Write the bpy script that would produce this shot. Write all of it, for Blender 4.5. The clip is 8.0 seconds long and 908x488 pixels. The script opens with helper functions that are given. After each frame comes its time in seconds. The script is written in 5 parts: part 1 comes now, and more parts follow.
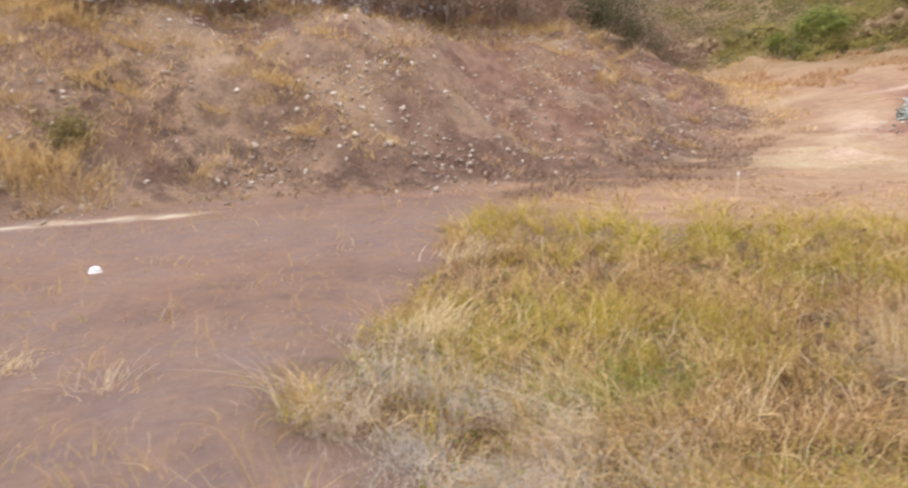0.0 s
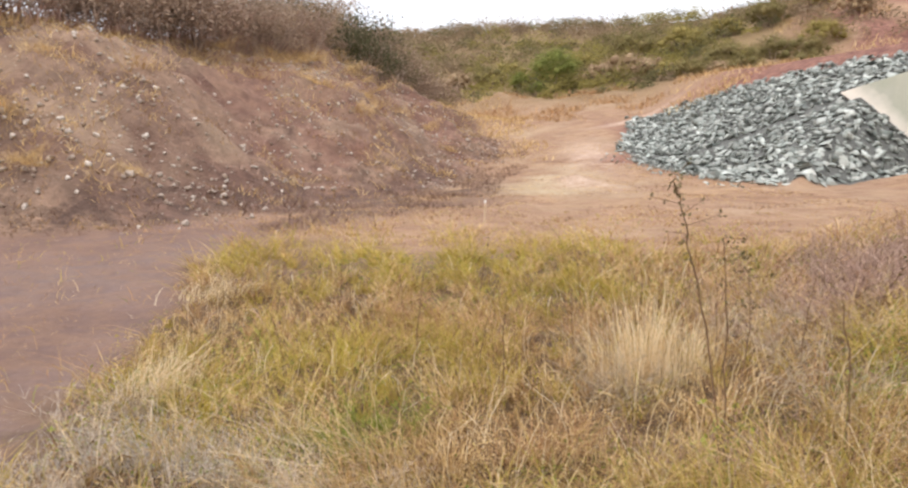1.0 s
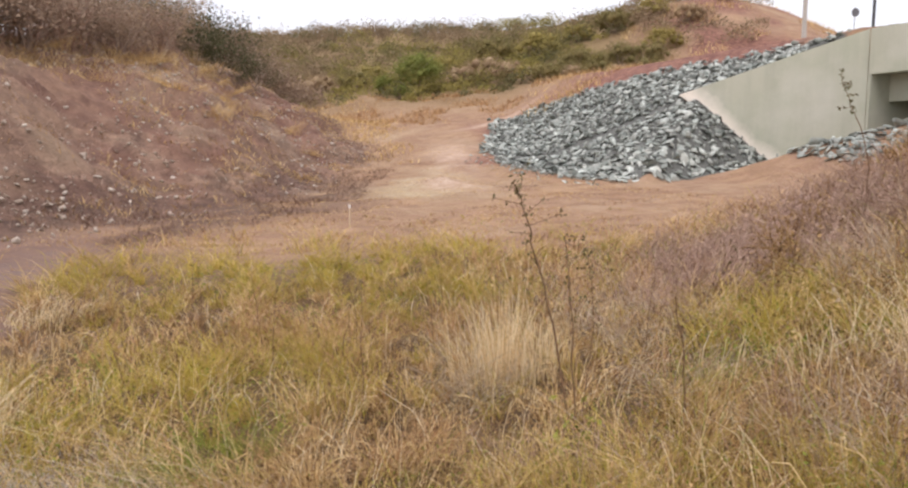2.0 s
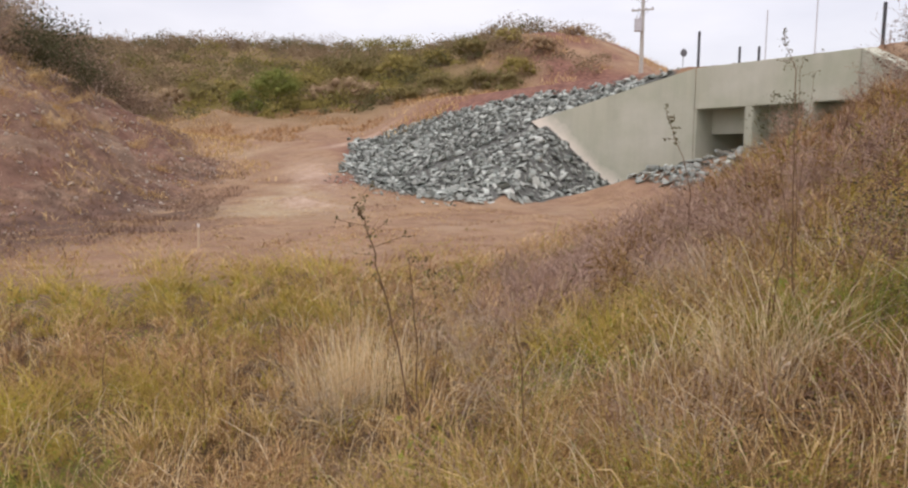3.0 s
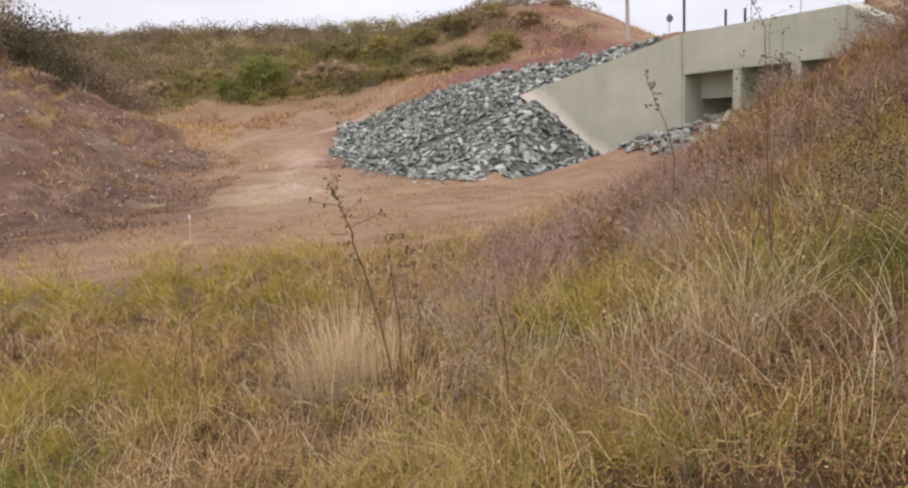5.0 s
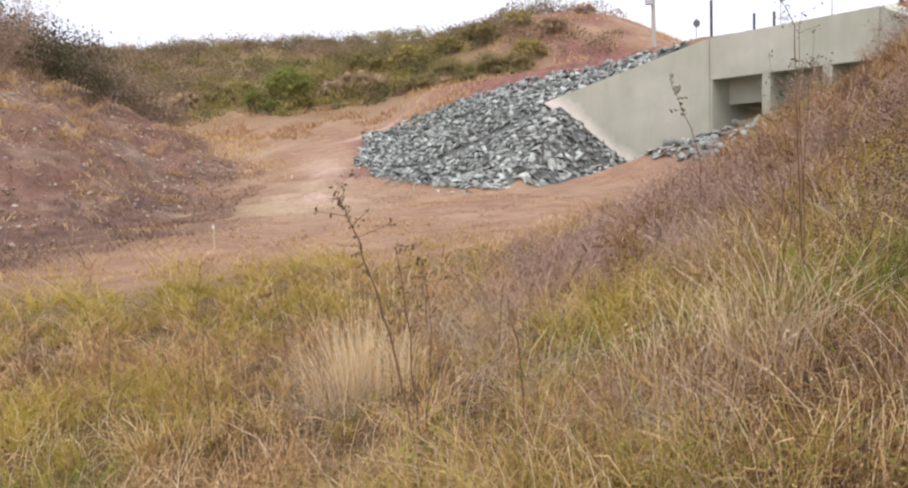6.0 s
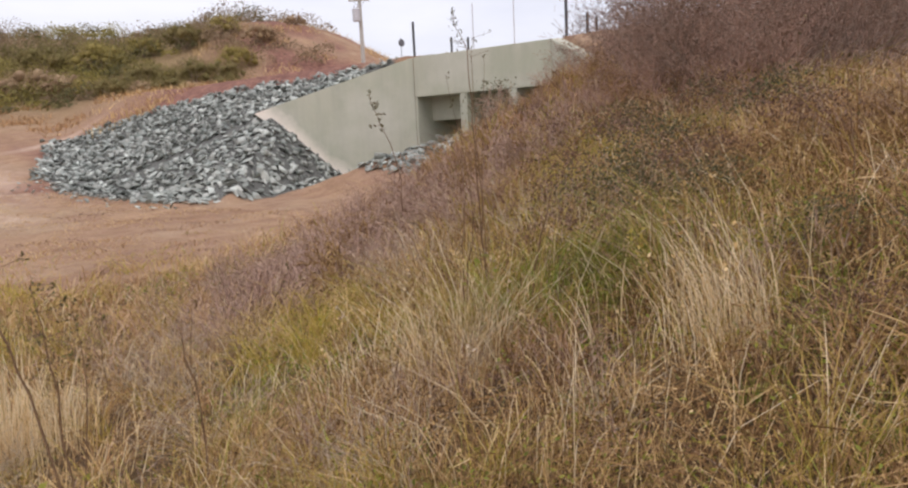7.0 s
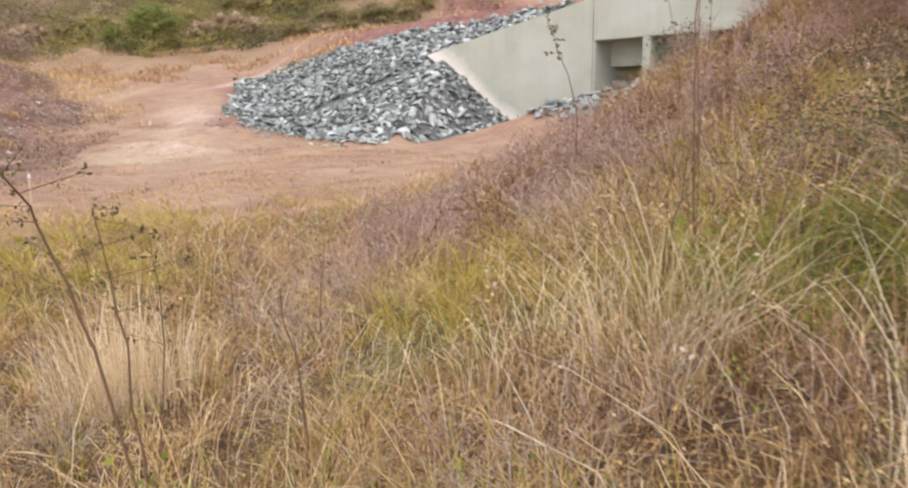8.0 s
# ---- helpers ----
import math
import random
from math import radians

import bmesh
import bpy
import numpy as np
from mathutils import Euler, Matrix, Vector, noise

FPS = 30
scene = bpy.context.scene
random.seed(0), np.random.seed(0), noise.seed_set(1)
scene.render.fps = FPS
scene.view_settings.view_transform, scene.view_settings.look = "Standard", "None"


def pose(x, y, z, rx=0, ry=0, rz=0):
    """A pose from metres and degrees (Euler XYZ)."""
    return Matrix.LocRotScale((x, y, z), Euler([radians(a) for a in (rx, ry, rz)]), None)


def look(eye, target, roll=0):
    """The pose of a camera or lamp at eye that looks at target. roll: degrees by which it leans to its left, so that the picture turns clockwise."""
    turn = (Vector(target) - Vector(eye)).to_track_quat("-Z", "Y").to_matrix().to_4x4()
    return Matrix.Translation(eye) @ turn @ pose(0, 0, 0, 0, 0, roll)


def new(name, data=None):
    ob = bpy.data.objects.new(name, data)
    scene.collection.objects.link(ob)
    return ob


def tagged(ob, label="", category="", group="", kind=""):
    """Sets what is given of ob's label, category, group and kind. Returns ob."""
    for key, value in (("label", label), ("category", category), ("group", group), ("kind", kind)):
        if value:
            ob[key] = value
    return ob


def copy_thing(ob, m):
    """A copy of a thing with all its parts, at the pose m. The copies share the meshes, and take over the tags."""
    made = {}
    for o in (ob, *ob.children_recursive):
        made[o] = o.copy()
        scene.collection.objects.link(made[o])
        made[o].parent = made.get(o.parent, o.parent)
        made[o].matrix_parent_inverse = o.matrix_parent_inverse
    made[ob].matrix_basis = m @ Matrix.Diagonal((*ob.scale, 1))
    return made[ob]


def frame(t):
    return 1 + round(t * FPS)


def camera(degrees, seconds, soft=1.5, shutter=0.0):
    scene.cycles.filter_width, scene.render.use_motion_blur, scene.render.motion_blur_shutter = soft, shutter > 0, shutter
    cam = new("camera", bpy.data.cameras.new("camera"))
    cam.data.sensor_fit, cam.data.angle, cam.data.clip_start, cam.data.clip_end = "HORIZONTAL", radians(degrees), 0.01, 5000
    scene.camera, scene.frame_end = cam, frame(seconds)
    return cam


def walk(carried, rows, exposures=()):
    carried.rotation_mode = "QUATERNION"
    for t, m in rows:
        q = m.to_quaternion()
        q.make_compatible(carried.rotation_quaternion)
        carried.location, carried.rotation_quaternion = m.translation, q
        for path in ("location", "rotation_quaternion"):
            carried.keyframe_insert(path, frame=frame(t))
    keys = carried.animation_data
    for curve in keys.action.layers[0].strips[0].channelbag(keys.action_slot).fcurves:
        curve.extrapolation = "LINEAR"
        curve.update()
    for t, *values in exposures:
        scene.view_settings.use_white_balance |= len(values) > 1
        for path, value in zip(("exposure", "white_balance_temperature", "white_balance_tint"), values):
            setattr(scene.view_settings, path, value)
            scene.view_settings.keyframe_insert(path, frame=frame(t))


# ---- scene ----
cam = camera(66.6, 8.0, soft=2.2, shutter=0.2)
PATH = [
    (0, (-0.187, -0.297, 1.366), (-1.547, 1.121, 0.992), -1.7),
    (0.5, (0.011, 0.076, 1.422), (-1.069, 1.73, 1.108), -1.2),
    (1, (0.016, 0.037, 1.428), (-0.814, 1.83, 1.117), -0.9),
    (2.3, (0.165, 0.231, 1.425), (-0.221, 2.17, 1.124), -1.1),
    (2.5, (0.19, 0.231, 1.43), (-0.122, 2.186, 1.143), -0.4),
    (3, (0.228, 0.198, 1.437), (0.139, 2.179, 1.177), -0.1),
    (3.5, (0.208, 0.308, 1.433), (0.216, 2.29, 1.168), 0.4),
    (4, (0.243, 0.281, 1.449), (0.297, 2.266, 1.216), -0.5),
    (4.5, (0.283, 0.102, 1.471), (0.261, 2.083, 1.196), -1.1),
    (4.7, (0.316, 0.171, 1.445), (0.267, 2.143, 1.119), -2.5),
    (5.8, (0.4, 0.166, 1.392), (0.261, 2.139, 1.097), -3.0),
    (6, (0.427, 0.345, 1.396), (0.271, 2.317, 1.104), -3.6),
    (6.5, (0.618, 0.43, 1.421), (1.01, 2.376, 1.173), -1.1),
    (7, (0.672, 0.579, 1.413), (1.297, 2.454, 1.11), -2.8),
    (7.5, (0.854, 1.104, 1.233), (1.264, 3.013, 0.8), -1.4),
    (8, (0.871, 1.716, 1.198), (1.034, 3.663, 0.773), -1.1),
]
EXPOSURES = [(t, stops, kelvin, 14 if t < 2 else 18) for t, stops, kelvin in ((0.0, 0.68, 6450), (1.0, 0.62, 6450), (2.5, 0.2, 6500), (3.5, -0.04, 6550), (4.5, -0.06, 6550), (6.0, 0.4, 6250), (6.5, 0.25, 6300), (7.0, 0.08, 6400), (7.5, 0.33, 6150), (8.0, 0.62, 6150))]
walk(cam, [(t, look(eye, target, roll)) for t, eye, target, roll in PATH], EXPOSURES)

# ---- light: overcast sky with a broad soft sun ----
world = bpy.data.worlds.new("overcast_sky")
scene.world = world
world.use_nodes = True
wt = world.node_tree
wt.nodes.clear()
w_out = wt.nodes.new("ShaderNodeOutputWorld")
w_bg = wt.nodes.new("ShaderNodeBackground")
w_sky = wt.nodes.new("ShaderNodeTexSky")
w_sky.sky_type = "NISHITA"
w_sky.sun_disc = False
w_sky.sun_elevation = radians(52)
w_sky.sun_rotation = radians(200)
w_bg2 = wt.nodes.new("ShaderNodeBackground")
w_bg.inputs["Strength"].default_value = 0.03
wt.links.new(w_sky.outputs[0], w_bg.inputs["Color"])
w_co = wt.nodes.new("ShaderNodeTexCoord")
w_map = wt.nodes.new("ShaderNodeMapping")
w_map.inputs["Scale"].default_value = (1.0, 1.0, 3.5)
w_no = wt.nodes.new("ShaderNodeTexNoise")
w_no.inputs["Scale"].default_value = 2.2
w_no.inputs["Detail"].default_value = 5
w_ra = wt.nodes.new("ShaderNodeValToRGB")
w_ra.color_ramp.elements[0].position, w_ra.color_ramp.elements[0].color = 0.32, (0.74, 0.75, 0.78, 1)
w_ra.color_ramp.elements[1].position, w_ra.color_ramp.elements[1].color = 0.62, (0.95, 0.945, 0.945, 1)
wt.links.new(w_co.outputs["Generated"], w_map.inputs[0])
wt.links.new(w_map.outputs[0], w_no.inputs["Vector"])
wt.links.new(w_no.outputs["Fac"], w_ra.inputs[0])
wt.links.new(w_ra.outputs[0], w_bg2.inputs["Color"])
w_sep = wt.nodes.new("ShaderNodeSeparateXYZ")
wt.links.new(w_co.outputs["Generated"], w_sep.inputs[0])
w_up = wt.nodes.new("ShaderNodeMapRange")
w_up.inputs["From Min"].default_value, w_up.inputs["From Max"].default_value = 0.1, 1.0
w_up.inputs["To Min"].default_value, w_up.inputs["To Max"].default_value = 0.785, 1.55
wt.links.new(w_sep.outputs["Z"], w_up.inputs[0])
wt.links.new(w_up.outputs[0], w_bg2.inputs["Strength"])
w_add = wt.nodes.new("ShaderNodeAddShader")
wt.links.new(w_bg.outputs[0], w_add.inputs[0])
wt.links.new(w_bg2.outputs[0], w_add.inputs[1])
wt.links.new(w_add.outputs[0], w_out.inputs[0])

sun_data = bpy.data.lights.new("sun", "SUN")
sun_data.energy, sun_data.angle, sun_data.color = 0.9, radians(25), (1.0, 0.95, 0.88)
sun_ob = new("sun", sun_data)
sun_ob.matrix_world = look((0, 0, 60), (14, 34, 0))

# ---- materials ----
rng = np.random.default_rng(7)


def node_mat(name, rough=0.85, spec=0.25):
    m = bpy.data.materials.new(name)
    m.use_nodes = True
    nt = m.node_tree
    b = nt.nodes["Principled BSDF"]
    b.inputs["Roughness"].default_value = rough
    b.inputs["Specular IOR Level"].default_value = spec
    return m, nt, b


def add(nt, kind, **inputs):
    n = nt.nodes.new(kind)
    for k, v in inputs.items():
        n.inputs[k.replace("_", " ")].default_value = v
    return n


def noise_fac(nt, scale, detail=4, lo=0.35, hi=0.65, coords=None, rough=0.6):
    n = add(nt, "ShaderNodeTexNoise", Scale=scale, Detail=detail, Roughness=rough)
    if coords is not None:
        nt.links.new(coords, n.inputs["Vector"])
    r = nt.nodes.new("ShaderNodeMapRange")
    r.inputs["From Min"].default_value, r.inputs["From Max"].default_value = lo, hi
    nt.links.new(n.outputs["Fac"], r.inputs[0])
    return r.outputs[0]


def mix(nt, fac, a, b, blend="MIX"):
    n = nt.nodes.new("ShaderNodeMix")
    n.data_type, n.blend_type = "RGBA", blend
    for value, socket in ((fac, n.inputs[0]), (a, n.inputs[6]), (b, n.inputs[7])):
        if isinstance(value, (int, float)):
            socket.default_value = value
        elif isinstance(value, tuple):
            socket.default_value = (*value, 1)
        else:
            nt.links.new(value, socket)
    return n.outputs[2]


def maths(nt, op, a, b):
    n = nt.nodes.new("ShaderNodeMath")
    n.operation, n.use_clamp = op, True
    for value, socket in ((a, n.inputs[0]), (b, n.inputs[1])):
        if isinstance(value, (int, float)):
            socket.default_value = value
        else:
            nt.links.new(value, socket)
    return n.outputs[0]


def maths_free(nt, op, a, b):
    out = maths(nt, op, a, b)
    out.node.use_clamp = False
    return out


def bump(nt, b, height, strength=0.4, distance=0.02):
    n = add(nt, "ShaderNodeBump", Strength=strength, Distance=distance)
    nt.links.new(height, n.inputs["Height"])
    nt.links.new(n.outputs[0], b.inputs["Normal"])


def world_coords(nt):
    return nt.nodes.new("ShaderNodeNewGeometry").outputs["Position"]


def blade_mat(name, cols, rough=0.7, soft=0.0, scale=0.7, fade=(0.8, 0.78, 0.72)):
    """Plant matter whose colour varies from blade to blade."""
    m, nt, b = node_mat(name, rough, 0.06)
    g = nt.nodes.new("ShaderNodeNewGeometry")
    ramp = nt.nodes.new("ShaderNodeValToRGB")
    ramp.color_ramp.interpolation = "LINEAR"
    while len(ramp.color_ramp.elements) < len(cols):
        ramp.color_ramp.elements.new(0.5)
    for i, c in enumerate(cols):
        ramp.color_ramp.elements[i].position = i / (len(cols) - 1)
        ramp.color_ramp.elements[i].color = (*c, 1)
    nt.links.new(g.outputs["Random Per Island"], ramp.inputs[0])
    patch = noise_fac(nt, scale, 3, 0.3, 0.7, g.outputs["Position"])
    c2 = mix(nt, patch, ramp.outputs[0], fade, "MULTIPLY")
    nt.links.new(c2, b.inputs["Base Color"])
    if soft:
        b.inputs["Subsurface Weight"].default_value = 0.0
        t = nt.nodes.new("ShaderNodeBsdfTranslucent")
        nt.links.new(c2, t.inputs["Color"])
        ms = nt.nodes.new("ShaderNodeMixShader")
        ms.inputs[0].default_value = soft
        nt.links.new(b.outputs[0], ms.inputs[1])
        nt.links.new(t.outputs[0], ms.inputs[2])
        nt.links.new(ms.outputs[0], nt.nodes["Material Output"].inputs[0])
    return m


M_STRAW = blade_mat("straw_grass", [(0.4, 0.248, 0.1), (0.7, 0.487, 0.22), (0.86, 0.66, 0.37), (0.56, 0.36, 0.14)], soft=0.15)
M_TUFT = blade_mat("pale_tuft_grass", [(0.76, 0.6, 0.36), (0.86, 0.72, 0.47), (0.9, 0.79, 0.57), (0.8, 0.62, 0.36)], soft=0.4, fade=(0.95, 0.93, 0.9))
M_YGREEN = blade_mat("yellow_green_grass", [(0.55, 0.385, 0.115), (0.52, 0.405, 0.085), (0.42, 0.36, 0.062), (0.68, 0.485, 0.18)], soft=0.3)
M_GREEN = blade_mat("green_weed", [(0.17, 0.21, 0.045), (0.27, 0.31, 0.06), (0.38, 0.38, 0.08), (0.2, 0.24, 0.06)], soft=0.3)
# the dark end tones also carry self-shading of the dense grass
M_BROWN = blade_mat("dead_brown_weed", [(0.115, 0.06, 0.027), (0.35, 0.205, 0.092), (0.54, 0.355, 0.17), (0.19, 0.105, 0.046)], soft=0.08)
M_PURPLE = blade_mat("dead_mauve_weed", [(0.2, 0.12, 0.095), (0.42, 0.27, 0.21), (0.6, 0.43, 0.34), (0.28, 0.17, 0.13)], soft=0.08)
M_MAUVE = blade_mat("pale_mauve_weed", [(0.36, 0.24, 0.19), (0.5, 0.35, 0.27), (0.62, 0.46, 0.37), (0.42, 0.27, 0.21)], soft=0.08)
M_RUST = blade_mat("rust_grass", [(0.43, 0.23, 0.11), (0.55, 0.33, 0.16), (0.62, 0.44, 0.25), (0.3, 0.16, 0.09)], soft=0.08)
M_GREY = blade_mat("grey_dry_weed", [(0.54, 0.44, 0.34), (0.68, 0.57, 0.44), (0.42, 0.32, 0.24), (0.6, 0.48, 0.34)], soft=0.15)
M_BLEACHED = blade_mat("bleached_stems", [(0.5, 0.44, 0.37), (0.64, 0.58, 0.5), (0.4, 0.34, 0.29)], soft=0.2, fade=(0.85, 0.85, 0.85))
M_TOE = blade_mat("dark_toe_weed", [(0.12, 0.07, 0.05), (0.22, 0.135, 0.1), (0.31, 0.2, 0.15)], soft=0.2)
M_STEM = blade_mat("weed_stem", [(0.17, 0.105, 0.065), (0.24, 0.15, 0.09)])
M_BUD = blade_mat("weed_leaf_dry", [(0.1, 0.08, 0.04), (0.16, 0.13, 0.06), (0.13, 0.13, 0.05)])
M_TWIG = blade_mat("bare_twig", [(0.24, 0.175, 0.14), (0.37, 0.275, 0.22), (0.52, 0.41, 0.33)])
M_TWIGRED = blade_mat("bare_red_twig", [(0.27, 0.16, 0.12), (0.4, 0.245, 0.185), (0.52, 0.35, 0.27)])
M_TWIG_DARK = blade_mat("dark_thorn_twig", [(0.15, 0.105, 0.085), (0.26, 0.185, 0.145), (0.38, 0.285, 0.225)])
M_LEAF_OLIVE = blade_mat("olive_leaf", [(0.17, 0.145, 0.06), (0.25, 0.215, 0.09), (0.32, 0.255, 0.115), (0.22, 0.18, 0.08)], soft=0.25)
M_LEAF_GREEN = blade_mat("bright_leaf", [(0.17, 0.2, 0.055), (0.25, 0.275, 0.08), (0.33, 0.34, 0.1)], soft=0.3)
M_LEAF_YELLOW = blade_mat("yellow_leaf", [(0.34, 0.29, 0.09), (0.43, 0.35, 0.13), (0.28, 0.24, 0.08)], soft=0.3)
M_LEAF_BROWN = blade_mat("brown_leaf", [(0.31, 0.21, 0.135), (0.42, 0.3, 0.19), (0.5, 0.38, 0.23)], soft=0.2)
M_LEAF_MAUVE = blade_mat("mauve_dry_leaf", [(0.27, 0.175, 0.135), (0.38, 0.26, 0.2), (0.48, 0.345, 0.265)], soft=0.2)
M_LEAF_GREYB = blade_mat("grey_brown_leaf", [(0.26, 0.185, 0.135), (0.37, 0.27, 0.2), (0.46, 0.345, 0.255)], soft=0.2)
M_LEAF_DARK = blade_mat("dark_leaf", [(0.07, 0.075, 0.04), (0.12, 0.12, 0.06), (0.18, 0.15, 0.09)], soft=0.2)

M_HILL_OLIVE = blade_mat("hill_olive_leaf", [(0.25, 0.215, 0.09), (0.31, 0.265, 0.11)], 0.8, 0.25, 0.25, (0.55, 0.56, 0.55))
M_HILL_BROWN = blade_mat("hill_brown_leaf", [(0.32, 0.235, 0.15), (0.39, 0.29, 0.18)], 0.8, 0.2, 0.25, (0.6, 0.6, 0.6))
M_HILL_YELLOW = blade_mat("hill_yellow_leaf", [(0.33, 0.28, 0.09), (0.41, 0.34, 0.12)], 0.8, 0.3, 0.25, (0.7, 0.72, 0.65))
M_HILL_DARK = blade_mat("hill_dark_leaf", [(0.14, 0.14, 0.065), (0.19, 0.175, 0.085)], 0.8, 0.2, 0.25, (0.7, 0.7, 0.7))


def ground_mat():
    m, nt, b = node_mat("earth", 0.92, 0.15)
    p = world_coords(nt)
    grain = noise_fac(nt, 9.0, 8, 0.3, 0.7, p, 0.7)
    broad = noise_fac(nt, 0.45, 5, 0.38, 0.62, p)
    mid = noise_fac(nt, 2.2, 5, 0.38, 0.62, p)
    clods = add(nt, "ShaderNodeTexVoronoi", Scale=5.0)
    nt.links.new(p, clods.inputs["Vector"])
    clod = noise_fac(nt, 1.3, 7, 0.44, 0.62, p, 0.78)
    patchy = noise_fac(nt, 0.22, 4, 0.42, 0.6, p)
    soil = mix(nt, broad, (0.36, 0.225, 0.155), (0.46, 0.3, 0.19))
    soil = mix(nt, maths(nt, "MULTIPLY", mid, 0.6), soil, (0.37, 0.25, 0.14))
    rut = nt.nodes.new("ShaderNodeMapping")
    rut.inputs["Rotation"].default_value = (0, 0, radians(-35))
    rut.inputs["Scale"].default_value = (0.7, 1.1, 1.0)
    nt.links.new(p, rut.inputs[0])
    ruts = noise_fac(nt, 0.8, 6, 0.45, 0.62, rut.outputs[0], 0.65)
    soil = mix(nt, maths(nt, "MULTIPLY", ruts, 0.5), soil, (0.27, 0.155, 0.1))
    soil = mix(nt, maths(nt, "MULTIPLY", noise_fac(nt, 0.3, 5, 0.5, 0.66, p), 0.55), soil, (0.48, 0.35, 0.23))
    soil = mix(nt, maths(nt, "MULTIPLY", clod, 0.4), soil, (0.21, 0.125, 0.08))
    # litter, darkened in colour to stand for shade in gaps between plants
    litter = mix(nt, mid, (0.085, 0.05, 0.03), (0.17, 0.105, 0.055))
    litter = mix(nt, maths(nt, "MULTIPLY", broad, 0.5), litter, (0.14, 0.105, 0.045))
    mud = mix(nt, broad, (0.2, 0.13, 0.107), (0.28, 0.178, 0.138))
    mud = mix(nt, maths(nt, "MULTIPLY", patchy, 0.7), mud, (0.23, 0.175, 0.16))
    mud = mix(nt, maths(nt, "MULTIPLY", clod, 0.45), mud, (0.2, 0.13, 0.11))
    mud = mix(nt, maths(nt, "MULTIPLY", mid, 0.5), mud, (0.3, 0.185, 0.12))
    berm = mix(nt, clod, (0.1, 0.064, 0.05), (0.38, 0.252, 0.175))
    berm = mix(nt, maths(nt, "MULTIPLY", broad, 0.3), berm, (0.5, 0.345, 0.225))
    berm = mix(nt, maths(nt, "MULTIPLY", patchy, 0.5), berm, (0.25, 0.168, 0.125))
    red = mix(nt, mid, (0.18, 0.085, 0.07), (0.33, 0.175, 0.125))
    pale = mix(nt, mid, (0.5, 0.4, 0.27), (0.42, 0.31, 0.19))
    sand = mix(nt, mid, (0.62, 0.54, 0.42), (0.45, 0.34, 0.24))
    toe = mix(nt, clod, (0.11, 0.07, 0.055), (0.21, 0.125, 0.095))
    track = mix(nt, mid, (0.6, 0.45, 0.35), (0.47, 0.33, 0.24))
    col = soil
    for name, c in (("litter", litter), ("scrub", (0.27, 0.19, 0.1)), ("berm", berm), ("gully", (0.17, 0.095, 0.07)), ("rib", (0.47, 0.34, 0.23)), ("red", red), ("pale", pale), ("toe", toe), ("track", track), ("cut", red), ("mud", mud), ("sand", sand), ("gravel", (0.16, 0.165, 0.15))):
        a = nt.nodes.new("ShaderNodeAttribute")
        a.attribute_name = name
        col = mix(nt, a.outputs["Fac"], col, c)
    col = mix(nt, maths(nt, "MULTIPLY", grain, 0.45), col, (0.55, 0.5, 0.45), "MULTIPLY")
    nt.links.new(col, b.inputs["Base Color"])
    h = maths(nt, "MULTIPLY", grain, 0.7)
    h2 = nt.nodes.new("ShaderNodeMath")
    h2.operation = "ADD"
    nt.links.new(h, h2.inputs[0])
    nt.links.new(mid, h2.inputs[1])
    bump(nt, b, h2.outputs[0], 0.7, 0.06)
    return m


def rock_mat(name, dark, light, brown):
    m, nt, b = node_mat(name, 0.75, 0.3)
    o = nt.nodes.new("ShaderNodeObjectInfo")
    g = nt.nodes.new("ShaderNodeNewGeometry")
    r = nt.nodes.new("ShaderNodeMath")
    r.operation = "ADD"
    nt.links.new(o.outputs["Random"], r.inputs[0])
    nt.links.new(g.outputs["Random Per Island"], r.inputs[1])
    fr = nt.nodes.new("ShaderNodeMath")
    fr.operation = "FRACT"
    nt.links.new(r.outputs[0], fr.inputs[0])
    ramp = nt.nodes.new("ShaderNodeValToRGB")
    ramp.color_ramp.elements[0].color, ramp.color_ramp.elements[1].color = (*dark, 1), (*light, 1)
    e = ramp.color_ramp.elements.new(0.8)
    e.color = (*[0.46 * d + 0.54 * l for d, l in zip(dark, light)], 1)
    nt.links.new(fr.outputs[0], ramp.inputs[0])
    dust = noise_fac(nt, 3.0, 6, 0.42, 0.68, g.outputs["Position"])
    c = mix(nt, maths(nt, "MULTIPLY", dust, 0.38), ramp.outputs[0], brown)
    grain = noise_fac(nt, 14.0, 7, 0.3, 0.7, g.outputs["Position"], 0.7)
    c = mix(nt, maths(nt, "MULTIPLY", grain, 0.5), c, (0.6, 0.62, 0.64), "MULTIPLY")
    nt.links.new(c, b.inputs["Base Color"])
    bump(nt, b, grain, 0.6, 0.03)
    return m


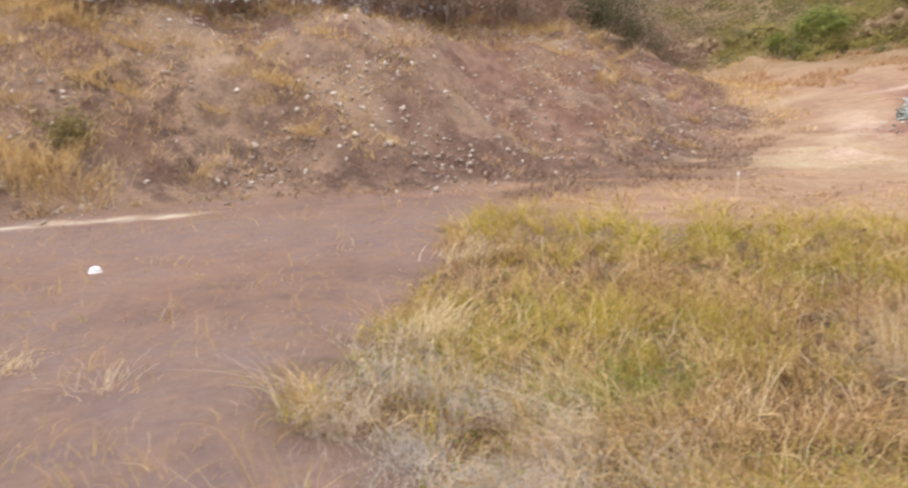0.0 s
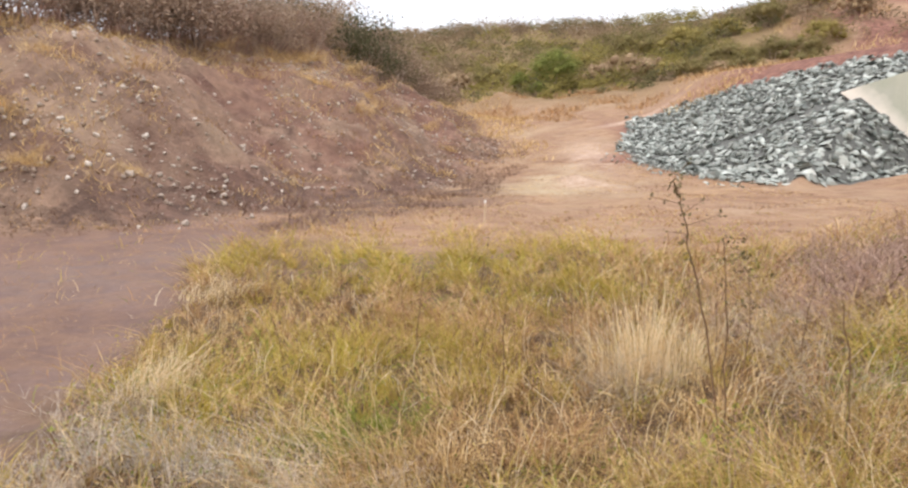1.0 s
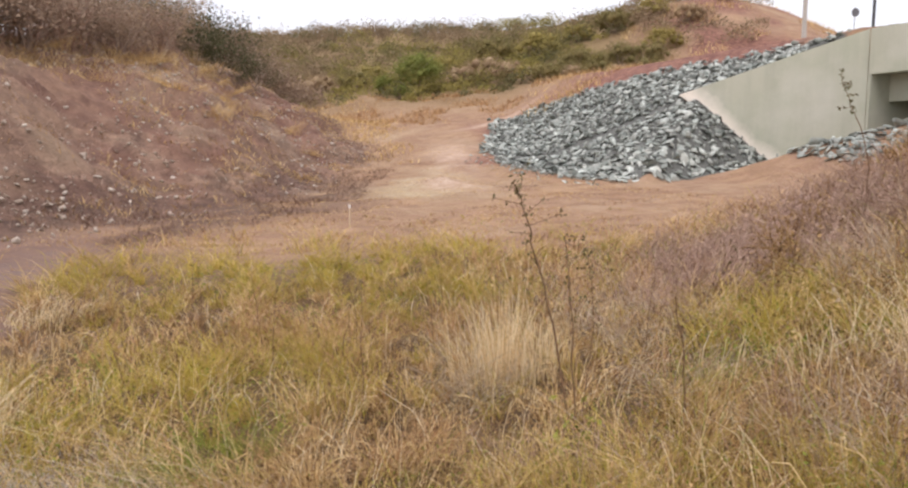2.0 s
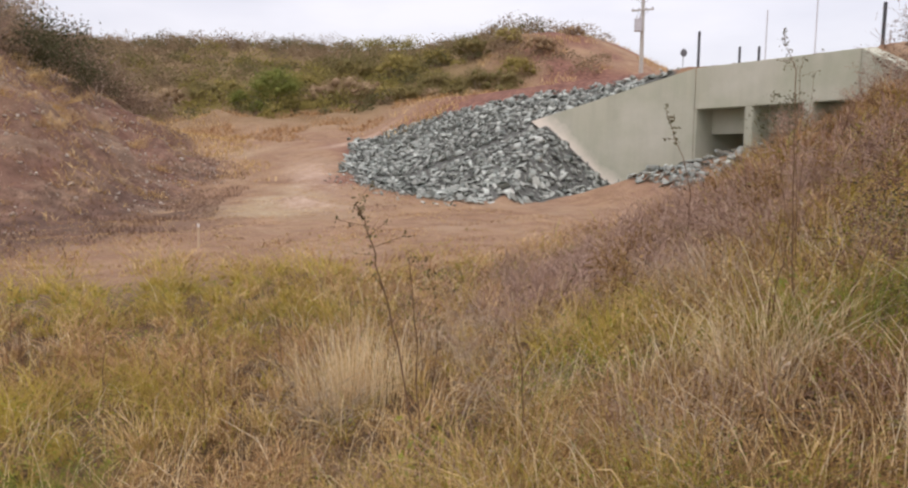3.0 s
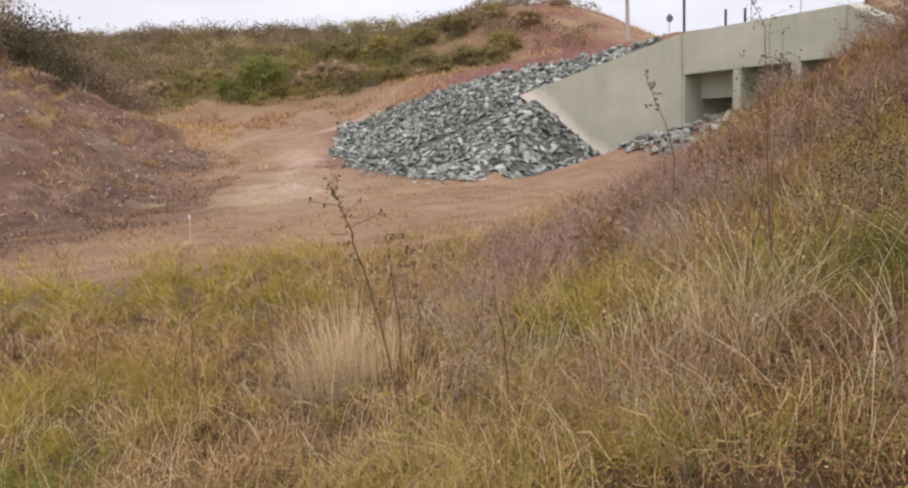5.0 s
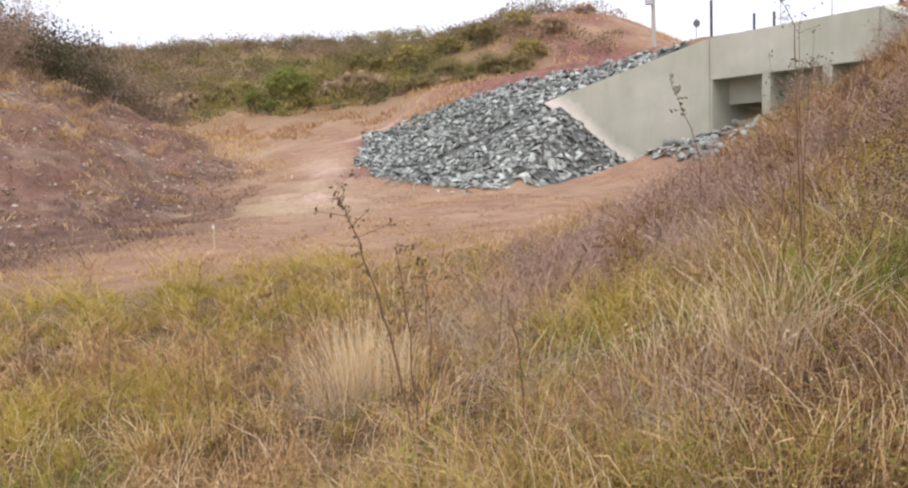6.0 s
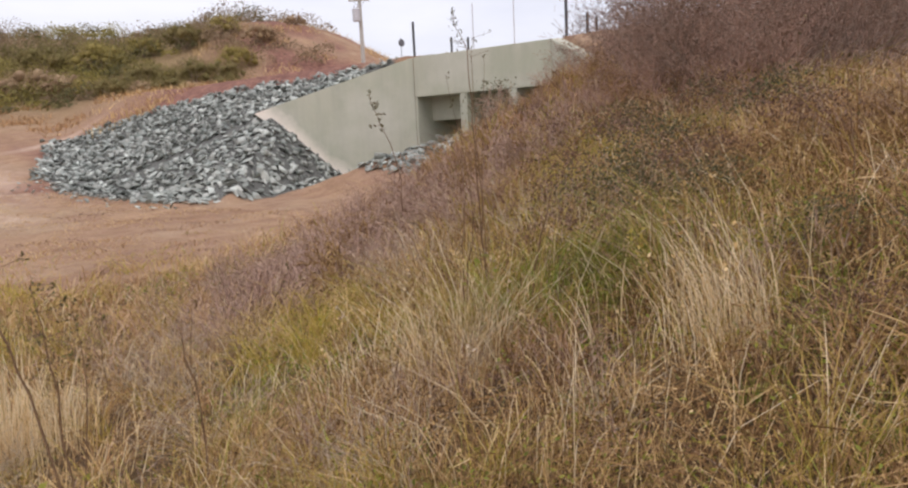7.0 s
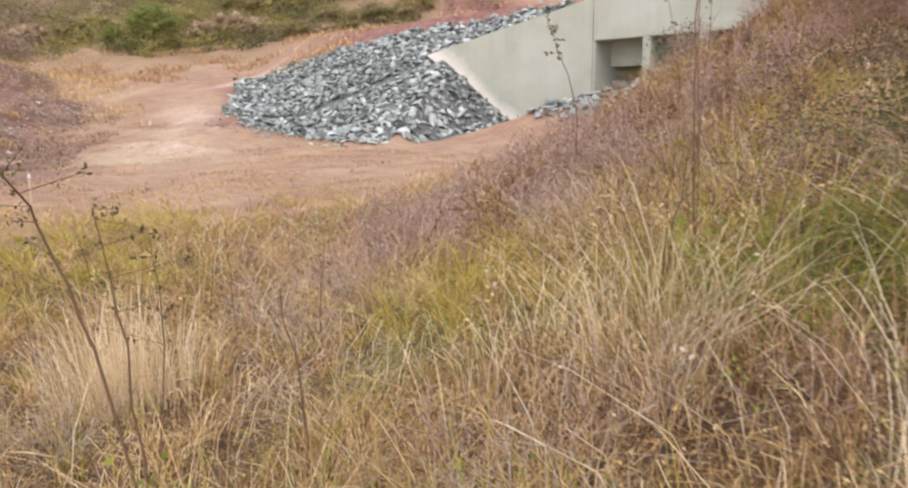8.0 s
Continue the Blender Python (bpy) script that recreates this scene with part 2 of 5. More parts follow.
def concrete_mat(name="concrete", base=(0.51, 0.505, 0.395), stain=(0.35, 0.355, 0.275), pale=(0.63, 0.61, 0.52), dusty=False):
    m, nt, b = node_mat(name, 0.85, 0.25)
    p = world_coords(nt)
    streak = nt.nodes.new("ShaderNodeMapping")
    streak.inputs["Scale"].default_value = (1.4, 1.4, 0.12)
    nt.links.new(p, streak.inputs[0])
    s = noise_fac(nt, 1.0, 5, 0.4, 0.68, streak.outputs[0])
    blot = noise_fac(nt, 0.35, 4, 0.45, 0.7, p)
    green = noise_fac(nt, 0.55, 5, 0.42, 0.62, p)
    fine = noise_fac(nt, 18.0, 6, 0.3, 0.7, p)
    c = mix(nt, maths(nt, "MULTIPLY", s, 0.5), base, stain)
    c = mix(nt, maths(nt, "MULTIPLY", green, 0.45), c, (0.43, 0.45, 0.33))
    c = mix(nt, maths(nt, "MULTIPLY", blot, 0.6), c, pale)
    if dusty:
        # splashed dust along the sloping lower edge, a scoured patch higher up; own axes of the wall
        co = nt.nodes.new("ShaderNodeTexCoord")
        sep = nt.nodes.new("ShaderNodeSeparateXYZ")
        nt.links.new(co.outputs["Object"], sep.inputs[0])
        up = nt.nodes.new("ShaderNodeMath")
        up.operation = "MULTIPLY_ADD"
        nt.links.new(sep.outputs["X"], up.inputs[0])
        up.inputs[1].default_value = -0.64
        nt.links.new(maths_free(nt, "MULTIPLY", sep.outputs["Z"], 0.77), up.inputs[2])
        wavy = maths_free(nt, "ADD", up.outputs[0], maths_free(nt, "MULTIPLY", noise_fac(nt, 0.7, 5, 0.2, 0.8, p), -0.8))
        edge = nt.nodes.new("ShaderNodeMapRange")
        edge.inputs["From Min"].default_value, edge.inputs["From Max"].default_value = -2.55, -3.3
        nt.links.new(wavy, edge.inputs[0])
        c = mix(nt, maths(nt, "MULTIPLY", edge.outputs[0], 0.9), c, (0.92, 0.83, 0.71))
    c = mix(nt, maths(nt, "MULTIPLY", fine, 0.2), c, (0.7, 0.7, 0.7), "MULTIPLY")
    nt.links.new(c, b.inputs["Base Color"])
    bump(nt, b, fine, 0.25, 0.01)
    return m


def plain_mat(name, col, rough=0.6, metal=0.0, vary=0.25, scale=6.0):
    m, nt, b = node_mat(name, rough, 0.35)
    b.inputs["Metallic"].default_value = metal
    f = noise_fac(nt, scale, 5, 0.3, 0.7, world_coords(nt))
    nt.links.new(mix(nt, maths(nt, "MULTIPLY", f, vary * 2), col, tuple(0.6 * c for c in col)), b.inputs["Base Color"])
    return m


M_EARTH = ground_mat()
M_SLATE = rock_mat("slate_rock", (0.175, 0.2, 0.175), (0.7, 0.745, 0.665), (0.42, 0.36, 0.3))
M_FIELDSTONE = rock_mat("field_stone", (0.36, 0.27, 0.2), (0.8, 0.71, 0.6), (0.3, 0.2, 0.14))
M_CONCRETE = concrete_mat()
M_CONCRETE_DUSTY = concrete_mat("dusty_concrete", dusty=True)
M_POLE = plain_mat("pole_concrete", (0.5, 0.47, 0.42), 0.8)
M_STEEL = plain_mat("galvanised_steel", (0.5, 0.52, 0.54), 0.5, 0.6)
M_POST = plain_mat("dark_post_paint", (0.07, 0.07, 0.075), 0.6)
M_POSTWHITE = plain_mat("weathered_white_paint", (0.6, 0.6, 0.62), 0.6)
M_SIGN = plain_mat("sign_back_metal", (0.17, 0.17, 0.18), 0.5, 0.3)
M_WOOD = plain_mat("stake_wood", (0.62, 0.48, 0.33), 0.8)
M_PLASTIC = plain_mat("white_plastic", (0.82, 0.81, 0.8), 0.4, 0.0, 0.08)
M_CERAMIC = plain_mat("insulator_ceramic", (0.3, 0.26, 0.24), 0.3)

# ---- the lie of the land ----
R_DIR = np.array([-0.594, 0.8047])   # along the road, away
N_DIR = np.array([-0.8047, -0.594])  # out of the culvert's face
CULVERT = np.array([13.885, 34.88])  # middle of the headwall's face
HALF = 4.22
REACH = 12.7                         # from the face to the toe of the bank


def sstep(a, b, v):
    t = np.clip((v - a) / (b - a), 0, 1)
    return t * t * (3 - 2 * t)


def soft(v, k):
    return k * np.logaddexp(0, v / k)


def smax(a, b, k):
    return soft(a - b, k) + b


def smin(a, b, k):
    return a - soft(a - b, k)


def _hash(ix, iy):
    v = np.sin(ix * 127.1 + iy * 311.7) * 43758.5453
    return v - np.floor(v)


def vnoise(x, y):
    ix, iy = np.floor(x), np.floor(y)
    fx, fy = x - ix, y - iy
    fx, fy = fx * fx * (3 - 2 * fx), fy * fy * (3 - 2 * fy)
    a, b_, c, d = _hash(ix, iy), _hash(ix + 1, iy), _hash(ix, iy + 1), _hash(ix + 1, iy + 1)
    return (a * (1 - fx) + b_ * fx) * (1 - fy) + (c * (1 - fx) + d * fx) * fy - 0.5


def fnoise(x, y, octaves=3):
    x, y = np.asarray(x, float), np.asarray(y, float)
    return sum(vnoise(x * 2**o + 17 * o, y * 2**o - 31 * o) / 2**o for o in range(octaves))


def culvert_coords(x, y):
    dx, dy = x - CULVERT[0], y - CULVERT[1]
    return dx * R_DIR[0] + dy * R_DIR[1], dx * N_DIR[0] + dy * N_DIR[1]


def berm_in(x, y):
    """How far inside the toe of the spoil bank."""
    s1 = 43 - np.hypot(x + 57, y - 27)
    s2 = 22.5 - np.hypot(x + 46, y - 1)
    return smax(s1, s2, 1.5) + 0.7 * np.sin(y * 0.45 + 0.3 * x) + 0.9 * fnoise(x * 0.3, y * 0.3)


def rills(x, y, s):
    """Erosion channels that run down the face of the spoil bank."""
    arc = 43 * np.arctan2(y - 27, x + 57)
    return fnoise(arc * 0.6 + 0.5 * s + 1.2 * fnoise(x * 0.3, y * 0.3), s * 0.3)


def height(x, y):
    x, y = np.asarray(x, float), np.asarray(y, float)
    z = -1.0 + 0.178 * smin(soft(y - 36, 3.0), 42 + 0 * y, 2.0)
    # far hill and the hump behind the road
    face = 1 - sstep(14, 42, x)
    z = z + 0.33 * smin(soft(y - 77, 4), 44 + 0 * y, 8) * face * (1 + 0.25 * fnoise(x * 0.02, y * 0.02))
    z = z + 6.2 * np.exp(-((x - 7) / 11) ** 2 / 2 - ((y - 88) / 13) ** 2 / 2)
    # low earth ridge and bumps at the valley's end
    z = z + (1.1 * np.exp(-((x + 24.5) / 4.2) ** 2 - ((y - 65) / 1.6) ** 2) + 0.7 * np.exp(-((x + 13) / 5.0) ** 2 - ((y - 66) / 1.5) ** 2)) * (1 + fnoise(x * 0.5, y * 0.5)) + 0.35 * fnoise(x * 0.22, y * 0.3) * sstep(44, 56, y)
    # foot slope beside the camera, rising to the right
    u = x - 0.18 * y + 0.6
    side = 0.48 * soft(u, 1.5)
    side = smin(side, 2.65 + 0 * x, 0.4)
    side = side * (1 - sstep(15, 25, y + 0.25 * x)) + 2.2 * np.exp(-((x - 22) / 6) ** 2 / 2 - ((y - 6) / 6) ** 2 / 2) + 0.95 * np.exp(-((x - 7.8) / 2.1) ** 2 / 2 - ((y - 13.2) / 2.6) ** 2 / 2)
    z = z + side
    # spoil bank
    s = berm_in(x, y)
    bank = 7.0 * sstep(-0.8, 12.0, s) + 0.1 * np.clip(s - 11, 0, 30)
    bank = bank + 0.16 * fnoise(x * 2.6, y * 2.6) * sstep(0, 2, s)
    bank = bank * (1 + 0.1 * fnoise(x * 0.2, y * 0.2)) + (0.5 * fnoise(x * 0.45, y * 0.45) + 0.3 * fnoise(x * 1.4, y * 1.4)) * sstep(0, 3, s)
    # rills running down the bank and a washed-out gully under its crest
    arc = 43 * np.arctan2(y - 27, x + 57)
    face_ = sstep(0.5, 3.5, s) * (1 - sstep(11, 13, s))
    bank = bank + face_ * (0.75 * fnoise(arc * 0.33 + 0.25 * s, s * 0.09 + 4) + 0.32 * rills(x, y, s) + 0.3 * fnoise(x * 0.9 + 5, y * 0.9))
    perp, run = (x + 21.9) * 0.72 - (y - 39.95) * 0.695, (x + 21.9) * 0.695 + (y - 39.95) * 0.72
    bank = bank + np.exp(-((run + 1.0) / 6.0) ** 4) * (0.45 * np.exp(-((perp + 1.5) / 0.9) ** 2) - 0.6 * np.exp(-((perp - 0.2) / 0.6) ** 2))
    z = z + bank * (1 - 0.85 * sstep(45, 66, y))
    # worn track, its pale spoil ridge and wheel ruts in the basin
    ridge = np.exp(-(((x + 8.0) * 0.6 - (y - 31) * 0.8) / 2.6) ** 2 - (((x + 8.0) * 0.8 + (y - 31) * 0.6) / 1.1) ** 2)
    z = z + 0.3 * ridge * (1 + fnoise(x * 1.2, y * 1.2)) + 1.2 * np.exp(-((x + 22.5) / 2.6) ** 2 - ((y - 50.5) / 3.5) ** 2) + 0.12 * fnoise(x * 0.9 + 3, y * 0.5) * sstep(17, 22, y) * (1 - sstep(46, 56, y))
    # road bank with the notch for the culvert
    a, b = culvert_coords(x, y)
    p = REACH - b
    slope = -0.9 + np.minimum(0.535 * p, 6.9)
    end = -0.9 + np.minimum(0.535 * p, 1.08 * (np.abs(a) - np.clip(7.3 - 0.2 * b, 4.9, 7.2)))
    behind = sstep(0.38, 0.6, (np.abs(a) - HALF - b) / math.sqrt(2)) * (b > 0) + (b <= 0) * sstep(0.38, 0.6, np.maximum(-b, (np.abs(a) - HALF - b) / math.sqrt(2)))
    fill = end + (slope - end) * behind
    rubble = np.minimum(0.5 + 0.28 * np.clip(2 - a, 0, 99) - 0.45 * np.clip(a - 2, 0, 99), np.minimum(-0.9 + 0.75 * (b + 0.4), -0.9 + 0.45 * (9.5 - b)))
    rubble = np.where((b > -0.05) & (a > -9) & (a < 7.5) & (a - HALF < b - 0.3) & (-a - HALF < b - 0.3), rubble, -5)
    fill = np.maximum(np.where(p > 45, -5, fill), rubble)
    z = np.where(fill > z - 1.0, smax(fill, z, 0.12), z)
    z = z + 0.10 * fnoise(x * 0.5, y * 0.5) + 0.035 * fnoise(x * 2.1, y * 2.1, 2)
    return z + 0.6 * fnoise(x * 0.05, y * 0.05) * sstep(45, 80, y)


def h1(x, y):
    return float(height(np.array([x]), np.array([y]))[0])


def mud_mask(x, y):
    edge = x + 0.68 * y + 2.6 + 2.2 * fnoise(x * 0.4, y * 0.4) + 0.7 * fnoise(x * 1.5, y * 1.5)
    return (1 - sstep(-0.5, 0.7, edge)) * (1 - sstep(-0.5, 0.6, berm_in(x, y))) * (1 - sstep(14, 19, y))


# ---- mesh helpers ----
def mesh_np(name, verts, quads=None, tris=None):
    """A mesh from arrays of corners, four-cornered and three-cornered faces."""
    verts = np.asarray(verts, np.float32)
    quads = np.zeros((0, 4), int) if quads is None else np.asarray(quads, int).reshape(-1, 4)
    tris = np.zeros((0, 3), int) if tris is None else np.asarray(tris, int).reshape(-1, 3)
    me = bpy.data.meshes.new(name)
    me.vertices.add(len(verts))
    me.vertices.foreach_set("co", verts.ravel())
    me.loops.add(quads.size + tris.size)
    me.loops.foreach_set("vertex_index", np.concatenate([quads.ravel(), tris.ravel()]).astype(np.int32))
    me.polygons.add(len(quads) + len(tris))
    starts = np.concatenate([np.arange(len(quads)) * 4, quads.size + np.arange(len(tris)) * 3])
    me.polygons.foreach_set("loop_start", starts.astype(np.int32))
    me.update(calc_edges=True)
    me.validate()
    return me


def mesh_ob(name, me, material, parent=None, label=""):
    ob = new(name, me)
    if not me.materials:
        me.materials.append(material)
    if parent is not None:
        ob.parent = parent
    if label:
        ob["label"] = label
    return ob


def part(name, bm, material, parent, label=""):
    me = bpy.data.meshes.new(name)
    bm.normal_update()
    bm.to_mesh(me)
    bm.free()
    return mesh_ob(name, me, material, parent, label)


def empty(name, x, y, z, rz=0.0):
    ob = new(name)
    ob.empty_display_size = 0.2
    ob.matrix_world = pose(x, y, z, 0, 0, rz)
    return ob


def box_bm(sx, sy, sz, bevel=0.02, at=(0, 0, 0)):
    bm = bmesh.new()
    bmesh.ops.create_cube(bm, size=1)
    bmesh.ops.scale(bm, vec=(sx, sy, sz), verts=bm.verts)
    if bevel:
        bmesh.ops.bevel(bm, geom=bm.edges[:], offset=bevel, segments=2, affect="EDGES")
    bmesh.ops.translate(bm, vec=at, verts=bm.verts)
    return bm


def rod_bm(r1, r2, z0, z1, n=10, at=(0, 0)):
    bm = bmesh.new()
    bmesh.ops.create_cone(bm, cap_ends=True, segments=n, radius1=r1, radius2=r2, depth=z1 - z0)
    bmesh.ops.translate(bm, vec=(at[0], at[1], (z0 + z1) / 2), verts=bm.verts)
    return bm


def prism_bm(outline, thick, back):
    """An upright plate: an outline of (along, up) points, given thickness backwards."""
    bm = bmesh.new()
    front = [bm.verts.new((u, 0, w)) for u, w in outline]
    rear = [bm.verts.new((u, back * thick, w)) for u, w in outline]
    bm.faces.new(front)
    bm.faces.new(rear[::-1])
    for i in range(len(outline)):
        j = (i + 1) % len(outline)
        bm.faces.new((front[j], front[i], rear[i], rear[j]))
    bmesh.ops.recalc_face_normals(bm, faces=bm.faces)
    bmesh.ops.bevel(bm, geom=bm.edges[:], offset=0.025, segments=2, affect="EDGES")
    return bm


# ---- ground: one sheet out to the horizon ----
def spaced(lo, hi, n_fine, far, n_far):
    fine = np.linspace(lo, hi, n_fine)
    out = (np.geomspace(1, 1 + far, n_far) - 1)[1:]
    step = fine[1] - fine[0]
    out = out + step * np.arange(1, n_far)
    return np.concatenate([lo - out[::-1], fine, hi + out])


gx = spaced(-32, 28, 240, 1500, 40)
gy = spaced(-4, 64, 260, 1500, 46)
GX, GY = np.meshgrid(gx, gy)
GZ = height(GX, GY)
nx, ny = len(gx), len(gy)
idx = np.arange(nx * ny).reshape(ny, nx)
faces = np.stack([idx[:-1, :-1], idx[:-1, 1:], idx[1:, 1:], idx[1:, :-1]], -1).reshape(-1, 4)
ca, cb = culvert_coords(GX.ravel()[faces].mean(1), GY.ravel()[faces].mean(1))
fz = GZ.ravel()[faces]
keep = ~((np.abs(ca) < HALF - 0.05) & (cb < 0.3) & (cb > -1.0) & (np.ptp(fz, axis=1) > 0.5))
ground_me = mesh_np("ground", np.stack([GX.ravel(), GY.ravel(), GZ.ravel()], -1), faces[keep])
fx_, fy_ = GX.ravel(), GY.ravel()
A_, B_ = culvert_coords(fx_, fy_)
S_ = berm_in(fx_, fy_)
near = (1 - sstep(11, 17, fy_ + 0.25 * np.abs(fx_) + 2.5 * fnoise(fx_ * 0.3, fy_ * 0.3)))
right_bank = sstep(1.0, 3.0, fx_ - 0.18 * fy_) * (1 - sstep(18, 26, fy_ + 0.25 * fx_))
masks = {
    "litter": np.clip(near + right_bank, 0, 1) * (1 - sstep(-1, 1, S_)),
    "berm": sstep(-0.8, 0.8, S_),
    "red": np.clip(0.5 * sstep(-0.5, 0.3, fnoise(fx_ * 0.7, fy_ * 0.7)) * sstep(14, 26, fy_ + 3 * fnoise(fx_ * 0.3, fy_ * 0.3)) * sstep(-0.5, 1.0, S_) * (1 - sstep(8, 12, S_)), 0, 1) + np.clip(sstep(1.0, 3.0, REACH - B_) * sstep(6.0, 9.0, A_) * (1 - sstep(24, 34, A_)) * (1 - sstep(15, 20, REACH - B_)) + sstep(50, 62, fy_) * sstep(-2, 7, fx_) * (1 - sstep(95, 105, fy_)) * sstep(-0.25, 0.15, fnoise(fx_ * 0.2, fy_ * 0.2)), 0, 1) * sstep(24, 30, fy_),
    "scrub": sstep(58, 70, fy_) * (1 - sstep(-4, 8, fx_)),
    "pale": sstep(-0.12, 0.2, fnoise(fx_ * 0.22 + 3, fy_ * 0.22)) * np.exp(-((fx_ + 9 + 0.28 * (fy_ - 30)) / 3.2) ** 2) * sstep(24, 28, fy_) * (1 - sstep(46, 62, fy_)),
    # bank colour: darker where the rills run low, paler where they stand high
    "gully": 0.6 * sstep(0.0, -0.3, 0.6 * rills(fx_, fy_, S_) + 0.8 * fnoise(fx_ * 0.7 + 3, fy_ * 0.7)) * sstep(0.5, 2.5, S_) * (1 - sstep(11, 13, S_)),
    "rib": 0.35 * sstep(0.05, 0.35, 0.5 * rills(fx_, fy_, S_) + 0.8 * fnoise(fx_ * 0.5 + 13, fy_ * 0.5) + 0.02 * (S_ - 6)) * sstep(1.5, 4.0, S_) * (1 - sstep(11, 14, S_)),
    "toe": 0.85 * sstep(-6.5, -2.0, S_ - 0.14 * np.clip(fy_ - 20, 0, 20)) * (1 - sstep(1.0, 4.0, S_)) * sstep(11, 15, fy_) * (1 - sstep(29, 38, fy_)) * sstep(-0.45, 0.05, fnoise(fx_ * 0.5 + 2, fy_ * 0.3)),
    "track": np.clip(np.exp(-(((fx_ + 8.0) * 0.6 - (fy_ - 31) * 0.8) / 2.8) ** 2 - (((fx_ + 8.0) * 0.8 + (fy_ - 31) * 0.6) / 1.2) ** 2) + np.exp(-((fx_ + 10.2 + 0.3 * (fy_ - 42)) / 1.7) ** 2 - ((fy_ - 41) / 5.0) ** 2) + np.exp(-(((fx_ + 9.8) - 0.75 * (fy_ - 54.5)) / 0.7) ** 2 - ((fy_ - 54.5) / 3.0) ** 2), 0, 0.8) * sstep(-0.5, 0.15, fnoise(fx_ * 0.6, fy_ * 0.6)),
    "cut": np.exp(-((fx_ + 8.0) / 1.3) ** 2 - ((fy_ - 39.5) / 3.2) ** 2) * sstep(-0.4, 0.1, fnoise(fx_ * 0.9, fy_ * 0.9)),
    "mud": mud_mask(fx_, fy_),
    "gravel": (A_ > 5.0) * (B_ > np.interp(A_, [5.5, 10, 18, 24.6, 29, 30], [0.1, 1.2, 1.6, 3.6, 5.6, 7.9])) * (B_ < np.interp(A_, [4.5, 5.5, 7, 9, 14, 17, 20, 30], [9.8, 12.4, 12.9, 13.3, 13.9, 13.7, 12.9, 7.2])),
    "sand": np.clip(1.6 * (np.exp(-((fx_ + 18.7) / 0.55) ** 2 - ((fy_ - 5.1 - 2.0 * (fx_ + 18.7)) / 1.2) ** 2) + 0.9 * np.exp(-((fx_ + 17.5) / 0.4) ** 2 - ((fy_ - 7.2 - 1.2 * (fx_ + 17.5)) / 0.7) ** 2)) * sstep(-0.45, 0.1, fnoise(fx_ * 1.5, fy_ * 1.5)), 0, 1),
}
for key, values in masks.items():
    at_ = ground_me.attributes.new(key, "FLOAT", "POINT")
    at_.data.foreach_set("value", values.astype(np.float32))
ground_me.polygons.foreach_set("use_smooth", np.ones(len(ground_me.polygons), bool))
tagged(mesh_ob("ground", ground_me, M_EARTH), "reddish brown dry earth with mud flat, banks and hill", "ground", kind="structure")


# ---- culvert ----
# local frame of the headwall: u along the face from its far end to its near end, y into the bank, z up
culvert = empty("box_culvert", *(CULVERT + R_DIR * HALF), 0.0, math.degrees(math.atan2(-R_DIR[1], -R_DIR[0])))
tagged(culvert, "pale concrete three-cell box culvert with flared wing walls", "culvert")
L = 2 * HALF
TOP, LINTEL, BED = 5.9, 3.74, -0.75
CELLS = ((0.15, 3.0), (3.45, 6.0), (6.45, 8.29))


def culvert_parts():
    part("parapet", box_bm(L, 0.62, TOP - LINTEL, 0.03, (L / 2, 0.31, (TOP + LINTEL) / 2)), M_CONCRETE, culvert)
    edges = [0.0] + [v for c in CELLS for v in c] + [L]
    for i in range(0, len(edges), 2):
        a, b = edges[i], edges[i + 1]
        part("pier", box_bm(b - a, 12.0, LINTEL - BED + 0.5, 0.02, ((a + b) / 2, 6.003, (LINTEL + BED - 0.5) / 2)), M_CONCRETE, culvert)
    part("barrel_slab", box_bm(L, 11.4, 0.4, 0.01, (L / 2, 6.25, LINTEL + 0.203)), M_CONCRETE, culvert)
    part("barrel_floor", box_bm(L, 12.6, 0.3, 0.01, (L / 2, 5.9, BED - 0.16)), M_CONCRETE, culvert)
    for a, b in CELLS:
        part("cross_beam", box_bm(b - a - 0.006, 0.3, 1.3, 0.02, ((a + b) / 2, 1.5, LINTEL - 0.652)), M_CONCRETE, culvert, "concrete beam hung across the cell")
        # unseen stop added at the far end to keep daylight out of the cell
        part("light_stop", box_bm(b - a - 0.006, 0.2, LINTEL - BED, 0.01, ((a + b) / 2, 11.8, (LINTEL + BED) / 2)), M_CONCRETE, culvert)


culvert_parts()


def wing(side):
    """A flared wing wall: its top and its lower edge both slope."""
    length, tip_z = 8.7, 3.2
    out = [(0.0, TOP), (length, tip_z), (4.15, -0.5), (3.9, -1.3), (0.0, -1.3)]
    ob = part("wing_wall", prism_bm(out, 0.6, -side), M_CONCRETE_DUSTY, culvert, "wing wall with pale dust along its sloping edge")
    ob.matrix_local = pose(0 if side > 0 else L, 0, 0, 0, 0, -135 if side > 0 else -45)


wing(1)
wing(-1)

